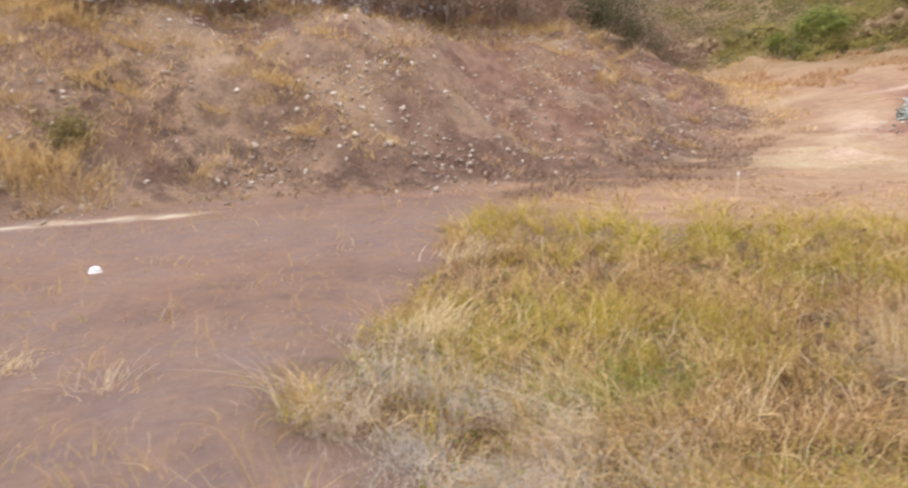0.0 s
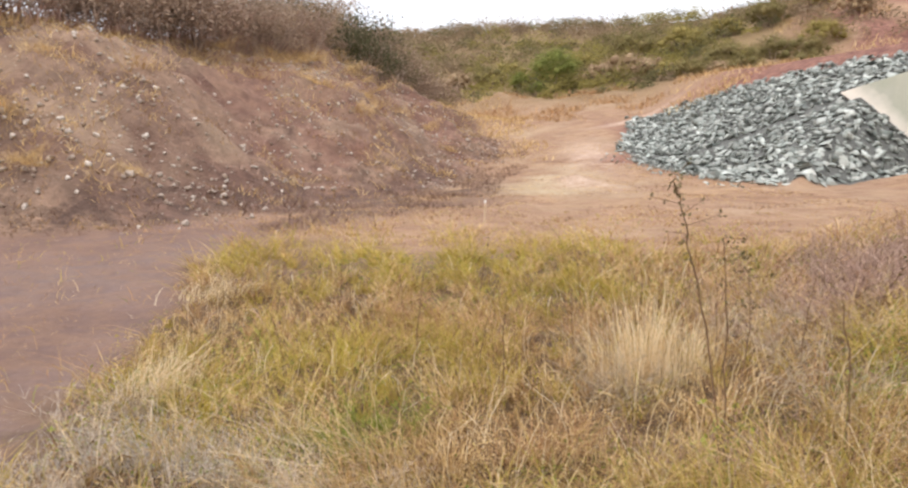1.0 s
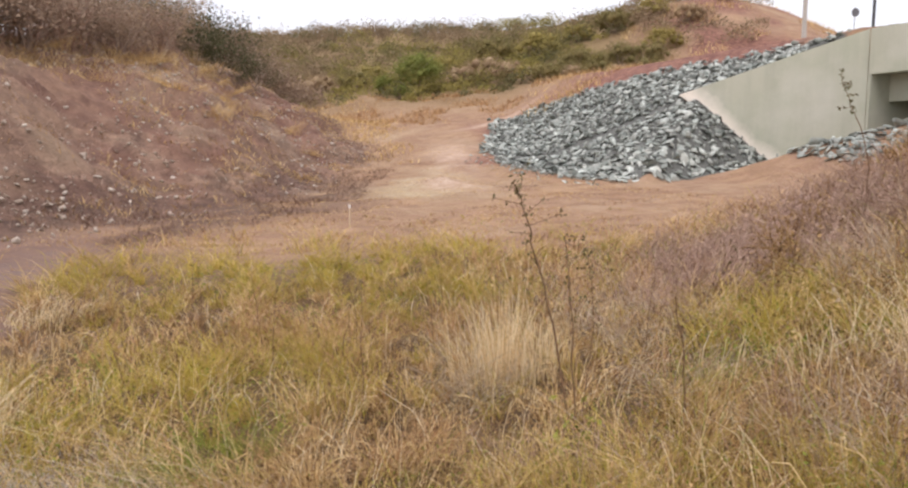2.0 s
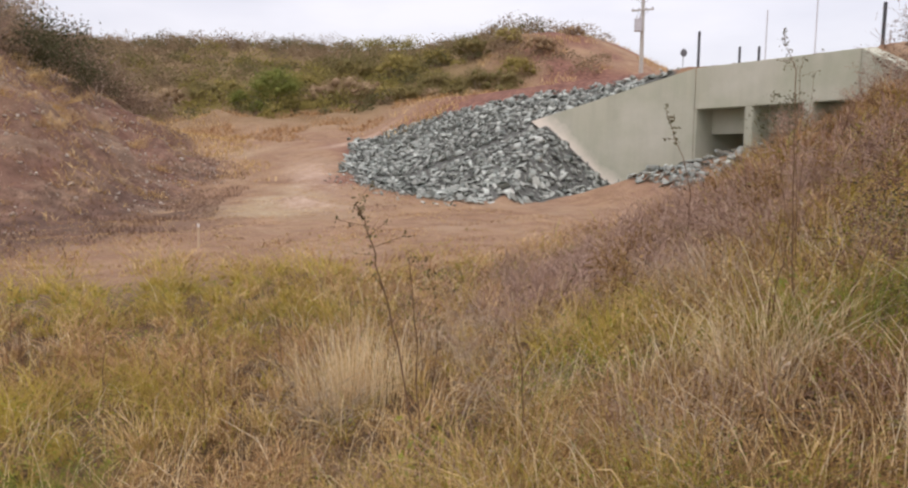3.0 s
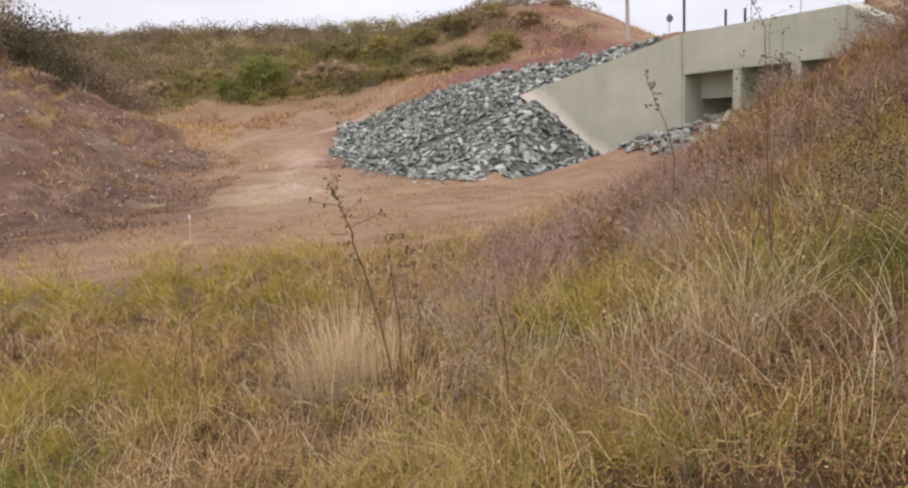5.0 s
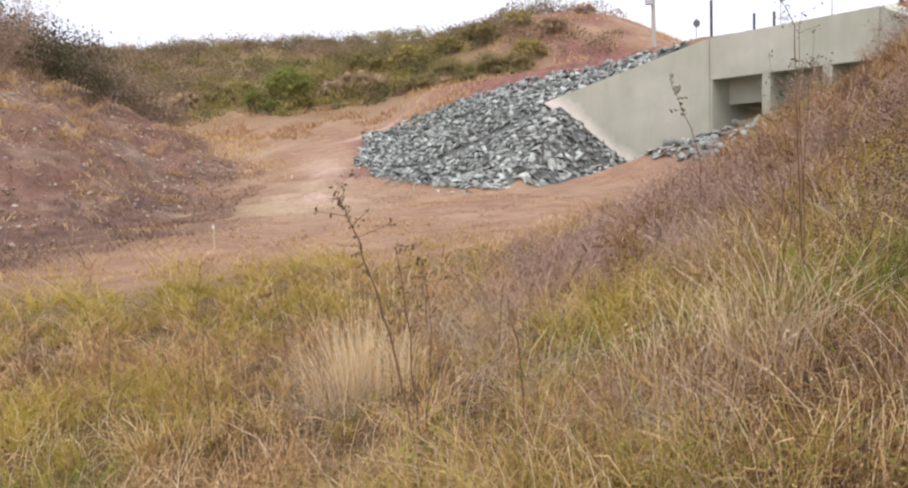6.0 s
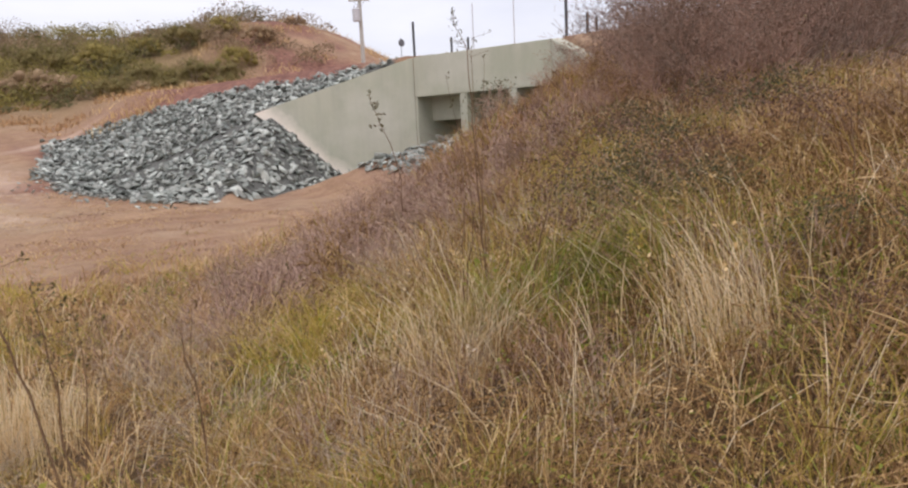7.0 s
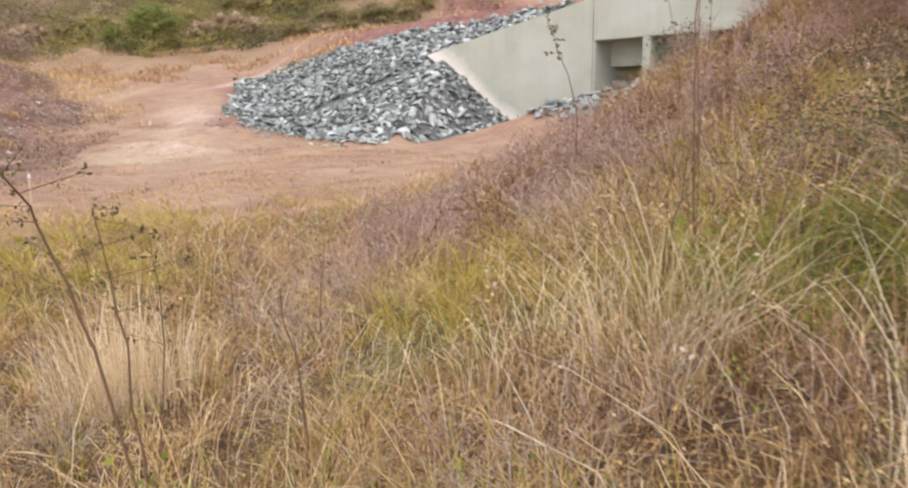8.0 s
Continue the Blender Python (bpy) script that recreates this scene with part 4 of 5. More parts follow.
def power_pole(x, y, base, top):
    h = top - base
    ob = empty("power_pole", x, y, base, -20)
    tagged(ob, "pale concrete power pole with two crossarms and a transformer", "power pole")
    part("pole", rod_bm(0.19, 0.12, -0.3, h, 12), M_POLE, ob)
    for z, w in ((h - 0.25, 1.9), (h - 1.15, 1.7)):
        arm = part("crossarm", box_bm(w, 0.1, 0.12, 0.015, (0, -0.16, z)), M_POLE, ob)
        for k in (-1, -0.35, 0.35, 1):
            bm = rod_bm(0.05, 0.03, z + 0.06, z + 0.2, 8, (k * (w / 2 - 0.1), -0.16))
            part("insulator", bm, M_CERAMIC, arm, "brown ceramic insulator")
        for k in (-1, 1):
            v, f = tubes([(k * w * 0.3, -0.13, z, k * 0.03, -0.1, z - 0.45, 0.018, 0.018)], 5)
            mesh_ob("brace", mesh_np("brace", v, f), M_STEEL, arm)
    tank = part("transformer", rod_bm(0.3, 0.3, h - 2.75, h - 1.85, 16, (-0.28, -0.28)), M_POSTWHITE, ob, "pale grey transformer tank")
    part("lid", rod_bm(0.32, 0.2, h - 1.85, h - 1.76, 16, (-0.28, -0.28)), M_POSTWHITE, tank)
    for k in (-0.12, 0.12):
        part("bushing", rod_bm(0.04, 0.02, h - 1.76, h - 1.5, 8, (-0.28 + k, -0.28)), M_CERAMIC, tank)
    part("hanger", box_bm(0.08, 0.3, 0.5, 0.01, (-0.12, -0.15, h - 2.3)), M_STEEL, ob)


power_pole(*POLE_AT)

# ---- shrubs ----
def berm_shrubs():
    kinds = [tagged(bare_bush("scrub_bush", 3.0, M_TWIG, 6, 800, M_LEAF_BROWN), "tangled leafless grey-brown scrub bush on the spoil bank", "bush", "bushes on the spoil bank"),
             tagged(bare_bush("scrub_bush", 2.6, M_TWIGRED, 6, 800, M_LEAF_MAUVE), "tangled reddish scrub bush with few dry leaves", "bush", "bushes on the spoil bank"),
             tagged(leafy_shrub("leafy_bush", 2.9, 3.4, 2300, 0.07, M_LEAF_GREYB, heart=False), "dull brown-leaved bush on the spoil bank", "bush", "bushes on the spoil bank"),
             tagged(leafy_shrub("dark_tree", 4.2, 4.2, 2200, 0.085, M_LEAF_DARK, 3, heart=False), "dark green small tree above the spoil bank", "tree")]
    x, y = rng.uniform(-52, -20, 4000), rng.uniform(-6, 50, 4000)
    s = berm_in(x, y)
    ok = (s > 10.4) & (s < 16.5) & (np.hypot(x, y) < 58)
    spots = []
    for px, py in zip(x[ok], y[ok]):
        if len(spots) < 150 and all(math.hypot(px - qx, py - qy) > 1.35 for qx, qy in spots):
            spots.append((px, py))
    used = set()
    for i, (x, y) in enumerate(spots):
        k = int(rng.choice([0, 1, 1, 2, 2, 2]))
        m = pose(x, y, h1(x, y), 0, 0, rng.uniform(0, 360))
        place(kinds, used, k, m, rng.uniform(0.9, 1.45))
    for x, y, s in ((-27.0, 43.5, 1.0), (-29.5, 42.0, 1.15), (-25.3, 45.5, 0.8), (-31.5, 40.5, 0.9), (-28.0, 38.5, 0.95), (-30.5, 36.5, 1.05), (-27.0, 40.8, 0.9), (-29.5, 34.0, 0.9), (-33.0, 38.5, 1.2), (-33.0, 49.0, 1.5), (-31.0, 51.0, 1.35), (-35.0, 47.0, 1.55)):
        place(kinds, used, 3, pose(x, y, h1(x, y), 0, 0, rng.uniform(0, 360)), s)
    # thicket behind the bank's far end
    for i in range(12):
        t = i / 15
        x, y = -38 + 14.5 * t + rng.normal(scale=0.5), 48.5 + 8.5 * t + rng.normal(scale=0.8)
        place(kinds, used, 2, pose(x, y, h1(x, y) - 0.1, 0, 0, rng.uniform(0, 360)), 1.9 - 1.0 * t * t)


def place(kinds, used, k, m, s):
    """The first of a kind is moved to its place, the later ones are copies."""
    if k in used:
        ob = copy_thing(kinds[k], m)
    else:
        ob = kinds[k]
        used.add(k)
    ob.matrix_basis = m @ Matrix.Diagonal((s, s, s, 1))
    return ob


berm_shrubs()


def right_bank_shrubs():
    kinds = [tagged(bare_bush("thorn_bush", 3.0, M_TWIG_DARK, 13, 1500, M_TOE, 3, 0.004, 0.032), "dense leafless grey-brown thorn bush on the slope", "bush", "bushes on the slope"),
             tagged(bare_bush("thorn_bush", 2.6, M_TWIGRED, 13, 1500, M_LEAF_MAUVE, 3, 0.004, 0.032), "dense leafless reddish thorn bush on the slope", "bush", "bushes on the slope")]
    used = set()
    for x, y, s, k in ((9.2, 14.6, 0.6, 1), (9.9, 14.0, 0.8, 0), (10.8, 13.6, 0.95, 1), (11.8, 13.8, 1.1, 0), (11.4, 12.4, 0.9, 1), (12.8, 12.8, 1.15, 0), (13.8, 13.8, 1.25, 0), (13.0, 11.4, 0.95, 1), (14.4, 12.2, 1.2, 0),
                       (10.2, 15.6, 0.8, 1), (11.4, 15.6, 1.05, 0), (15.6, 13.4, 1.2, 1), (14.6, 10.6, 0.9, 0), (16.0, 11.4, 1.1, 1), (12.8, 15.4, 1.2, 0), (14.6, 15.4, 1.3, 1), (13.6, 17.2, 1.3, 0), (16.2, 15.0, 1.3, 0),
                       (15.8, 9.4, 0.7, 1), (17.4, 12.6, 1.2, 0), (12.0, 17.4, 1.1, 1), (8.4, 14.6, 0.35, 1), (8.9, 15.2, 0.45, 0), (9.0, 13.8, 0.4, 1), (7.7, 11.2, 0.45, 1), (8.4, 11.0, 0.6, 0), (9.2, 10.9, 0.7, 1), (8.2, 12.3, 0.55, 0), (9.1, 12.2, 0.7, 0), (10.0, 11.8, 0.8, 1),
                       (10.1, 10.6, 0.7, 0), (11.0, 11.0, 0.8, 0), (12.0, 10.2, 0.7, 1), (7.2, 10.2, 0.38, 1), (8.9, 9.8, 0.5, 1), (10.9, 9.4, 0.55, 0),
                       (6.6, 8.7, 0.42, 1), (7.3, 8.8, 0.58, 0), (8.0, 9.0, 0.66, 1), (6.2, 9.7, 0.26, 1), (6.8, 9.6, 0.5, 0), (7.8, 8.0, 0.55, 0), (8.9, 8.4, 0.65, 1), (9.8, 8.2, 0.5, 0), (7.0, 7.6, 0.42, 1), (8.6, 7.4, 0.55, 0)):
        place(kinds, used, k, pose(x, y, h1(x, y), 0, 0, rng.uniform(0, 360)), s)


right_bank_shrubs()


def valley_bushes():
    green = tagged(leafy_shrub("round_bush", 4.4, 3.9, 8000, 0.07, M_LEAF_GREEN, 4, 44), "round bright green bush at the valley's end", "bush", "bushes at the valley's end")
    yellow = tagged(leafy_shrub("yellow_bush", 3.2, 4.0, 4200, 0.07, M_LEAF_YELLOW, 5), "yellow-green bush at the foot of the hill", "bush", "bushes at the valley's end")
    olive = tagged(leafy_shrub("olive_bush", 3.8, 5.0, 4800, 0.075, M_LEAF_OLIVE, 5), "olive green bush at the foot of the hill", "bush", "bushes at the valley's end")
    grey = tagged(leafy_shrub("grey_bush", 3.2, 5.0, 4600, 0.065, M_LEAF_BROWN, 6), "dry grey-brown bush at the foot of the hill", "bush", "bushes at the valley's end")
    kinds, used = [green, yellow, olive, grey], set()
    for px, d, k, s in (*BUSHES_FRONT, *BUSHES_BACK):
        x, y = (px - 784) / 1190 * d + 0.28, d
        place(kinds, used, k, pose(x, y, h1(x, y) - 0.15, 0, 0, rng.uniform(0, 360)), s)


valley_bushes()


def culvert_shrub():
    x, y = along(-3.0, 3.6)
    ob = leafy_shrub("leafy_shrub", 2.5, 2.3, 700, 0.07, M_LEAF_DARK, 5, 16, False)
    ob.matrix_basis = pose(x, y, h1(x, y), 0, 0, 40)
    tagged(ob, "thin dark green shrub on the rubble before the cells", "bush")


culvert_shrub()


def slope_shrubs():
    """Low leafy shrubs in the grass of the slope."""
    kinds = [tagged(leafy_shrub("low_shrub", 0.62, 0.85, 1000, 0.016, M_TOE, 6, 22, False), "low dry brown-leaved shrub in the grass of the slope", "bush", "low shrubs on the slope"),
             tagged(leafy_shrub("low_shrub", 0.58, 0.9, 1000, 0.016, M_LEAF_DARK, 6, 22, False), "low dark green shrub in the grass of the slope", "bush", "low shrubs on the slope")]
    used = set()
    for x, y, s, k in SLOPE_SHRUBS:
        place(kinds, used, k, pose(x, y, h1(x, y) - 0.03, 0, 0, rng.uniform(0, 360)), s)


slope_shrubs()


def hill_scrub():
    n = 1900
    x, y = rng.uniform(-120, 30, n), rng.uniform(66, 126, n)
    keep_ = (x < 0.24 * y) & (x > -0.95 * y) & ((x < -2) | (rng.random(n) < 0.95 - 0.06 * x) & (y > 73))
    x, y = x[keep_], y[keep_]
    z = height(x, y)
    big = rng.random(len(x)) ** 3
    r = (0.8 + 1.9 * big) * (0.75 + 0.5 * (fnoise(x * 0.06, y * 0.06) + 0.5))
    tone = -0.03 - 0.16 * sstep(-30, -60, x) + fnoise(x * 0.05 + 9, y * 0.09) + rng.normal(scale=0.2, size=len(x)) - 0.5 * sstep(-3, 4, x)
    dark = rng.random(len(x)) < 0.16
    for name, sel, mat, label in (("olive_scrub", (tone > -0.12) & (tone < 0.18) & ~dark, M_HILL_OLIVE, "olive scrub covering the hillside"),
                                  ("brown_scrub", (tone <= -0.12) & ~dark, M_HILL_BROWN, "dry brown scrub covering the hillside"),
                                  ("yellow_scrub", (tone >= 0.18) & ~dark, M_HILL_YELLOW, "yellow-green scrub covering the hillside"),
                                  ("dark_scrub", dark, M_HILL_DARK, "dark green scrub scattered over the hillside")):
        cx, cy, cz, cr = x[sel], y[sel], z[sel], r[sel]
        per = np.clip(140 * cr**1.4, 80, 480).astype(int)
        own = np.repeat(np.arange(len(cx)), per)
        u = rng.normal(size=(len(own), 3))
        u /= np.linalg.norm(u, axis=1)[:, None]
        u *= rng.uniform(0.45, 1, (len(own), 1)) ** 0.4 * (1 + 0.22 * np.sin(5 * u[:, :1] + 7 * u[:, 1:2] + own[:, None]))
        u[:, 2] = np.abs(u[:, 2])
        c = np.stack([cx, cy, cz], -1)[own] + u * cr[own][:, None] * (1.15, 1.15, 1.0)
        v, f = leaf_cards(c, rng.uniform(0.08, 0.19, len(c)))
        stuff(name, mesh_np(name, v, f), mat, label, "scrub")


hill_scrub()

# ---- near grass and weeds ----
def polar(n, a0, a1, r0, r1, power):
    th = np.radians(rng.uniform(a0, a1, n))
    t = rng.random(n)
    k = power + 1
    r = (r0**k + t * (r1**k - r0**k)) ** (1 / k)
    return 0.3 + r * np.sin(th), 0.2 + r * np.cos(th), r


def clear_of_path(x, y):
    d = np.full(x.shape, 9.0)
    for qx, qy in ((-0.19, -0.3), (0.02, 0.05), (0.23, 0.25), (0.43, 0.35), (0.67, 0.58), (0.85, 1.1), (0.87, 1.72)):
        d = np.minimum(d, np.hypot(x - qx, y - qy))
    return d > 1.15


def in_patches(spots, x, y):
    return sum(np.exp(-(((x - cx) ** 2 + (y - cy) ** 2) / w**2) ** 1.5) for cx, cy, w in spots)


KIND_NAMES = ("straw_grass", "yellow_green_grass", "green_weeds", "brown_weeds", "mauve_weeds", "rust_grass", "grey_weeds")
KIND_MATS = (M_STRAW, M_YGREEN, M_GREEN, M_BROWN, M_PURPLE, M_RUST, M_GREY)


def plant_mix(x, y, far, mud):
    """How much of each kind of plant grows at a place, and how mauve and how bleached it is."""
    slope = sstep(0.2, 1.6, x - 0.18 * y)
    mauve = np.exp(-((x - 0.33 * y + 0.9) / 1.9) ** 2) * sstep(7.0, 9.0, y) * (1 - sstep(12.5, 15.5, y))
    mauve = np.maximum(mauve, np.exp(-((x - 4.3) / 1.8) ** 2 - ((y - 12.5) / 3.0) ** 2))
    rust = sstep(4.0, 5.5, x) * sstep(5.5, 7.5, y)
    grey = 2.2 * np.exp(-(((x + 3.4) / 1.6) ** 2 + ((y - 2.75 + 0.42 * (x + 3.4)) / 0.75) ** 2))
    p1_, p2_ = fnoise(x * 0.55 + 5, y * 0.55), fnoise(x * 0.8 - 9, y * 0.8 + 4)
    green_patch = sstep(0.1, 0.24, p1_)
    straw_patch = sstep(0.05, 0.2, p2_)
    wts = np.stack([
        0.14 + 1.1 * straw_patch * (1 - 0.45 * slope),
        (0.28 - 0.16 * slope) * (1 - 0.5 * far) + 1.1 * green_patch + 0.9 * np.exp(-((y - 10.5) / 2.5) ** 2) * (x < -1),
        0.03 + 0.8 * green_patch * (0.4 + 0.6 * slope),
        0.22 + 0.6 * slope + 0.2 * far + 0.8 * sstep(0.08, 0.25, fnoise(x * 0.6 + 50, y * 0.6)),
        0.04 + 4.5 * mauve + 0.22 * slope,
        0.26 - 0.12 * slope + 1.6 * rust + 0.3 * far + 0.9 * mud,
        0.05 + 6.0 * grey,
    ], 1)
    for k, spots in ((1, PATCH_YELLOW), (2, PATCH_GREEN), (3, PATCH_BROWN), (5, PATCH_RUST), (4, PATCH_MAUVE)):
        wts[:, k] += (3.0 if k == 1 else 7.0) * in_patches(spots, x + 0.25 * p1_, y + 0.25 * p2_)
    wts /= wts.sum(1, keepdims=True)
    return wts, mauve, grey


def tussocks():
    """Bunched grass: blades that fan out of one foot, leaving dark gaps between the bunches."""
    n = 1500
    x, y, r = polar(n, -72, 62, 1.9, 14, 0.1)
    mud = mud_mask(x, y)
    far = sstep(13.5, 21.0, y + 0.25 * np.abs(x) + 4.0 * fnoise(x * 0.3, y * 0.3)) * (1 - sstep(1.0, 3.0, x - 0.18 * y))
    ok = (mud < 0.4) & (far < 0.5) & clear_of_path(x, y) & (berm_in(x, y) < 0.3)
    x, y, r, mud, far = (q[ok] for q in (x, y, r, mud, far))
    wts = plant_mix(x, y, far, mud)[0]
    wts[:, 2] *= 0.4
    wts[:, 0] *= 1 - 0.45 * sstep(0.2, 1.6, x - 0.18 * y)
    wts /= wts.sum(1, keepdims=True)
    pick = (rng.random((len(x), 1)) > np.cumsum(wts, 1)).sum(1)
    size = rng.uniform(0.55, 1.25, len(x)) * (1 - 0.3 * np.isin(pick, (2, 3)))
    lay = rng.uniform(0, 2 * np.pi, len(x))
    labels = ("bunched dry straw grass", "bunched yellow-green grass", "bunched green weeds", "bunched dead brown grass", "bunched dead mauve weeds", "bunched rusty grass", "bunched bleached grass")
    for i in range(7):
        own = np.repeat(np.nonzero(pick == i)[0], rng.integers(26, 70, (pick == i).sum()))
        m = len(own)
        if m == 0:
            continue
        out = rng.uniform(0, 2 * np.pi, m)
        d = 0.07 * size[own] * np.sqrt(rng.random(m))
        bx, by = x[own] + d * np.cos(out), y[own] + d * np.sin(out)
        h = size[own] * (0.14 + 0.34 * rng.random(m) ** 1.3)
        az = np.where(rng.random(m) < 0.3, lay[own], out) + rng.normal(scale=0.5, size=m)
        v, q, t = blades(bx, by, height(bx, by) - 0.015, h, h * rng.uniform(0.15, 1.5, m), rng.uniform(0.002, 0.0045, m) * (0.5 + r[own] / 5), az, rng.uniform(0, 0.6, m), True)
        stuff("tussock_grass", mesh_np("tussock_grass", v, q, t), KIND_MATS[i], labels[i], "grass")
    # single pale stalks that stand out of the rest
    n = 4200
    x, y, r = polar(n, -62, 62, 2.1, 12, -0.1)
    ok = clear_of_path(x, y) & (mud_mask(x, y) < 0.3) & (rng.random(n) < 0.3 + 0.35 * sstep(-0.5, 1.0, x - 0.1 * y) + 1.5 * fnoise(x * 0.9 + 31, y * 0.9))
    x, y, r = x[ok], y[ok], r[ok]
    n = len(x)
    h = rng.uniform(0.2, 0.62, n)
    az = 7.0 * fnoise(x * 0.7 + 20, y * 0.7, 2) + rng.normal(scale=0.7, size=n)
    v, q, t = blades(x, y, height(x, y) - 0.01, h, h * rng.uniform(0.1, 1.3, n), rng.uniform(0.0028, 0.005, n) * (0.55 + r / 6), az, rng.uniform(0, 0.5, n), True)
    stuff("pale_stalks", mesh_np("pale_stalks", v, q, t), M_TUFT, "scattered pale dry stalks bent among the grass", "grass")


def near_grass():
    n = 360000
    x, y, r = polar(n, -88, 62, 1.5, 22, -0.42)
    mud = mud_mask(x, y)
    clump = fnoise(x * 1.6, y * 1.6, 3)
    dens = 0.3 + 2.0 * clump + 0.8 * fnoise(x * 4.5 + 11, y * 4.5, 2)
    dens = np.where(mud > 0.5, 0.03 + 0.16 * np.clip(clump, 0, 1), dens)
    far = sstep(13.5, 21.0, y + 0.25 * np.abs(x) + 4.0 * fnoise(x * 0.3, y * 0.3)) * (1 - sstep(1.0, 3.0, x - 0.18 * y))
    dens = dens * (1 - 0.62 * far)
    ok = (rng.random(n) < dens) & clear_of_path(x, y) & (berm_in(x, y) < 0.3)
    x, y, r, mud, far, clump = (q[ok] for q in (x, y, r, mud, far, clump))
    n = len(x)
    z = height(x, y) - 0.01
    wts, mauve, grey = plant_mix(x, y, far, mud)
    pick = (rng.random((n, 1)) > np.cumsum(wts, 1)).sum(1)
    tall = rng.random(n) ** 2.6
    h = (0.04 + 0.42 * tall) * (1 + 1.6 * clump)
    h = np.where(far > 0.5, h * 0.35, h)
    h = np.where(mud > 0.5, h * 0.45, h)
    h = h * (1 - 0.35 * np.clip(in_patches(PATCH_BROWN, x, y), 0, 1)) * (1 - 0.25 * np.clip(in_patches(PATCH_GREEN, x, y), 0, 1))
    h = h * (1 - 0.55 * np.clip(grey, 0, 1)) * (1 + 0.35 * np.clip(mauve, 0, 1))
    h = np.clip(h, 0.03, 0.75)
    lean = h * rng.uniform(0.3, 2.2, n)
    width = rng.uniform(0.0018, 0.0042, n) * (0.5 + r / 4.6)
    droop = np.where(rng.random(n) < 0.6, rng.uniform(0.1, 0.6, n), 0.05)
    az = 9.0 * fnoise(x * 0.9 + 70, y * 0.9, 2) + rng.normal(scale=1.0, size=n)
    names, mats = KIND_NAMES, KIND_MATS
    labels = ("dry straw-coloured grass over the field", "yellow-green half-dry grass over the field", "low green weeds among dry grass", "dead brown weeds and grass litter",
              "dead mauve-brown weeds along the slope's foot", "short rusty dry grass", "bleached grey flattened weeds")
    for i in range(7):
        s = pick == i
        v, q, t = blades(x[s], y[s], z[s], h[s], lean[s], width[s], az[s], droop[s], True)
        stuff(names[i], mesh_np(names[i], v, q, t), mats[i], labels[i], "grass")
    # broad little leaves in the green patches
    n = 90000
    x, y, r = polar(n, -60, 62, 1.8, 13, -0.4)
    p1_ = fnoise(x * 0.55 + 5, y * 0.55)
    lush = 0.012 + 0.35 * sstep(0.1, 0.3, p1_)
    lush = lush + 1.0 * in_patches(PATCH_GREEN, x, y) + 0.25 * in_patches(PATCH_YELLOW, x, y)
    ok = (rng.random(n) < lush) & clear_of_path(x, y) & (mud_mask(x, y) < 0.4)
    x, y, r = x[ok], y[ok], r[ok]
    c = np.stack([x, y, height(x, y) + rng.uniform(0.02, 0.24, len(x))], -1)
    v, f = leaf_cards(c, rng.uniform(0.006, 0.014, len(c)) * (0.7 + r / 7))
    stuff("weed_leaves", mesh_np("weed_leaves", v, f), M_GREEN, "small green weed leaves among dry grass", "weeds")
    # curled crumbs of dead leaf and stem
    n = 210000
    x, y, r = polar(n, -70, 62, 1.6, 9, -0.5)
    ok = clear_of_path(x, y) & (mud_mask(x, y) < 0.3) & (rng.random(n) < 0.25 + 0.6 * sstep(-0.3, 1.5, x - 0.18 * y)) & (in_patches(PATCH_GREEN, x, y) < 0.5)
    x, y, r = x[ok], y[ok], r[ok]
    c = np.stack([x, y, height(x, y) + 0.005 + 0.16 * rng.random(len(x)) ** 1.8], -1)
    v, f = leaf_cards(c, rng.uniform(0.005, 0.012, len(c)) * (0.55 + r / 6))
    k = rng.random(len(c)) < 0.78
    for name, sel, mat, label in (("leaf_litter", k, M_BROWN, "curled brown crumbs of dead leaves"), ("pale_litter", ~k, M_STRAW, "bleached crumbs of dead stems")):
        w_ = v.reshape(-1, 4, 3)[sel].reshape(-1, 3)
        stuff(name, mesh_np(name, w_, np.arange(len(w_)).reshape(-1, 4)), mat, label, "litter")
    # a bleached mat of flattened stems at the field's edge
    n = 15000
    x, y = -3.3 + rng.normal(scale=0.85, size=n), 3.05 + rng.normal(scale=0.36, size=n)
    y = y - 0.42 * (x + 3.4)
    ok = clear_of_path(x, y) & (rng.random(n) < 0.45 + 2.0 * fnoise(x * 1.3 + 4, y * 1.3))
    x, y = x[ok], y[ok]
    n = len(x)
    h = rng.uniform(0.05, 0.2, n)
    v, q, t = blades(x, y, height(x, y), h, rng.uniform(0.08, 0.3, n), rng.uniform(0.003, 0.006, n), None, rng.uniform(0, 0.5, n))
    stuff("flattened_stems", mesh_np("flattened_stems", v, q, t), M_BLEACHED, "mat of bleached flattened stems", "grass")
    # tangled fallen stalks
    n = 60000
    x, y, r = polar(n, -75, 62, 1.6, 13, -0.4)
    lush = in_patches((*PATCH_GREEN, *PATCH_YELLOW), x, y)
    ok = clear_of_path(x, y) & (mud_mask(x, y) < 0.3) & (rng.random(n) > 0.8 * lush) & (rng.random(n) < 0.35 + 0.65 * sstep(0, 2, x - 0.18 * y))
    x, y, r = x[ok], y[ok], r[ok]
    n = len(x)
    z0 = height(x, y)
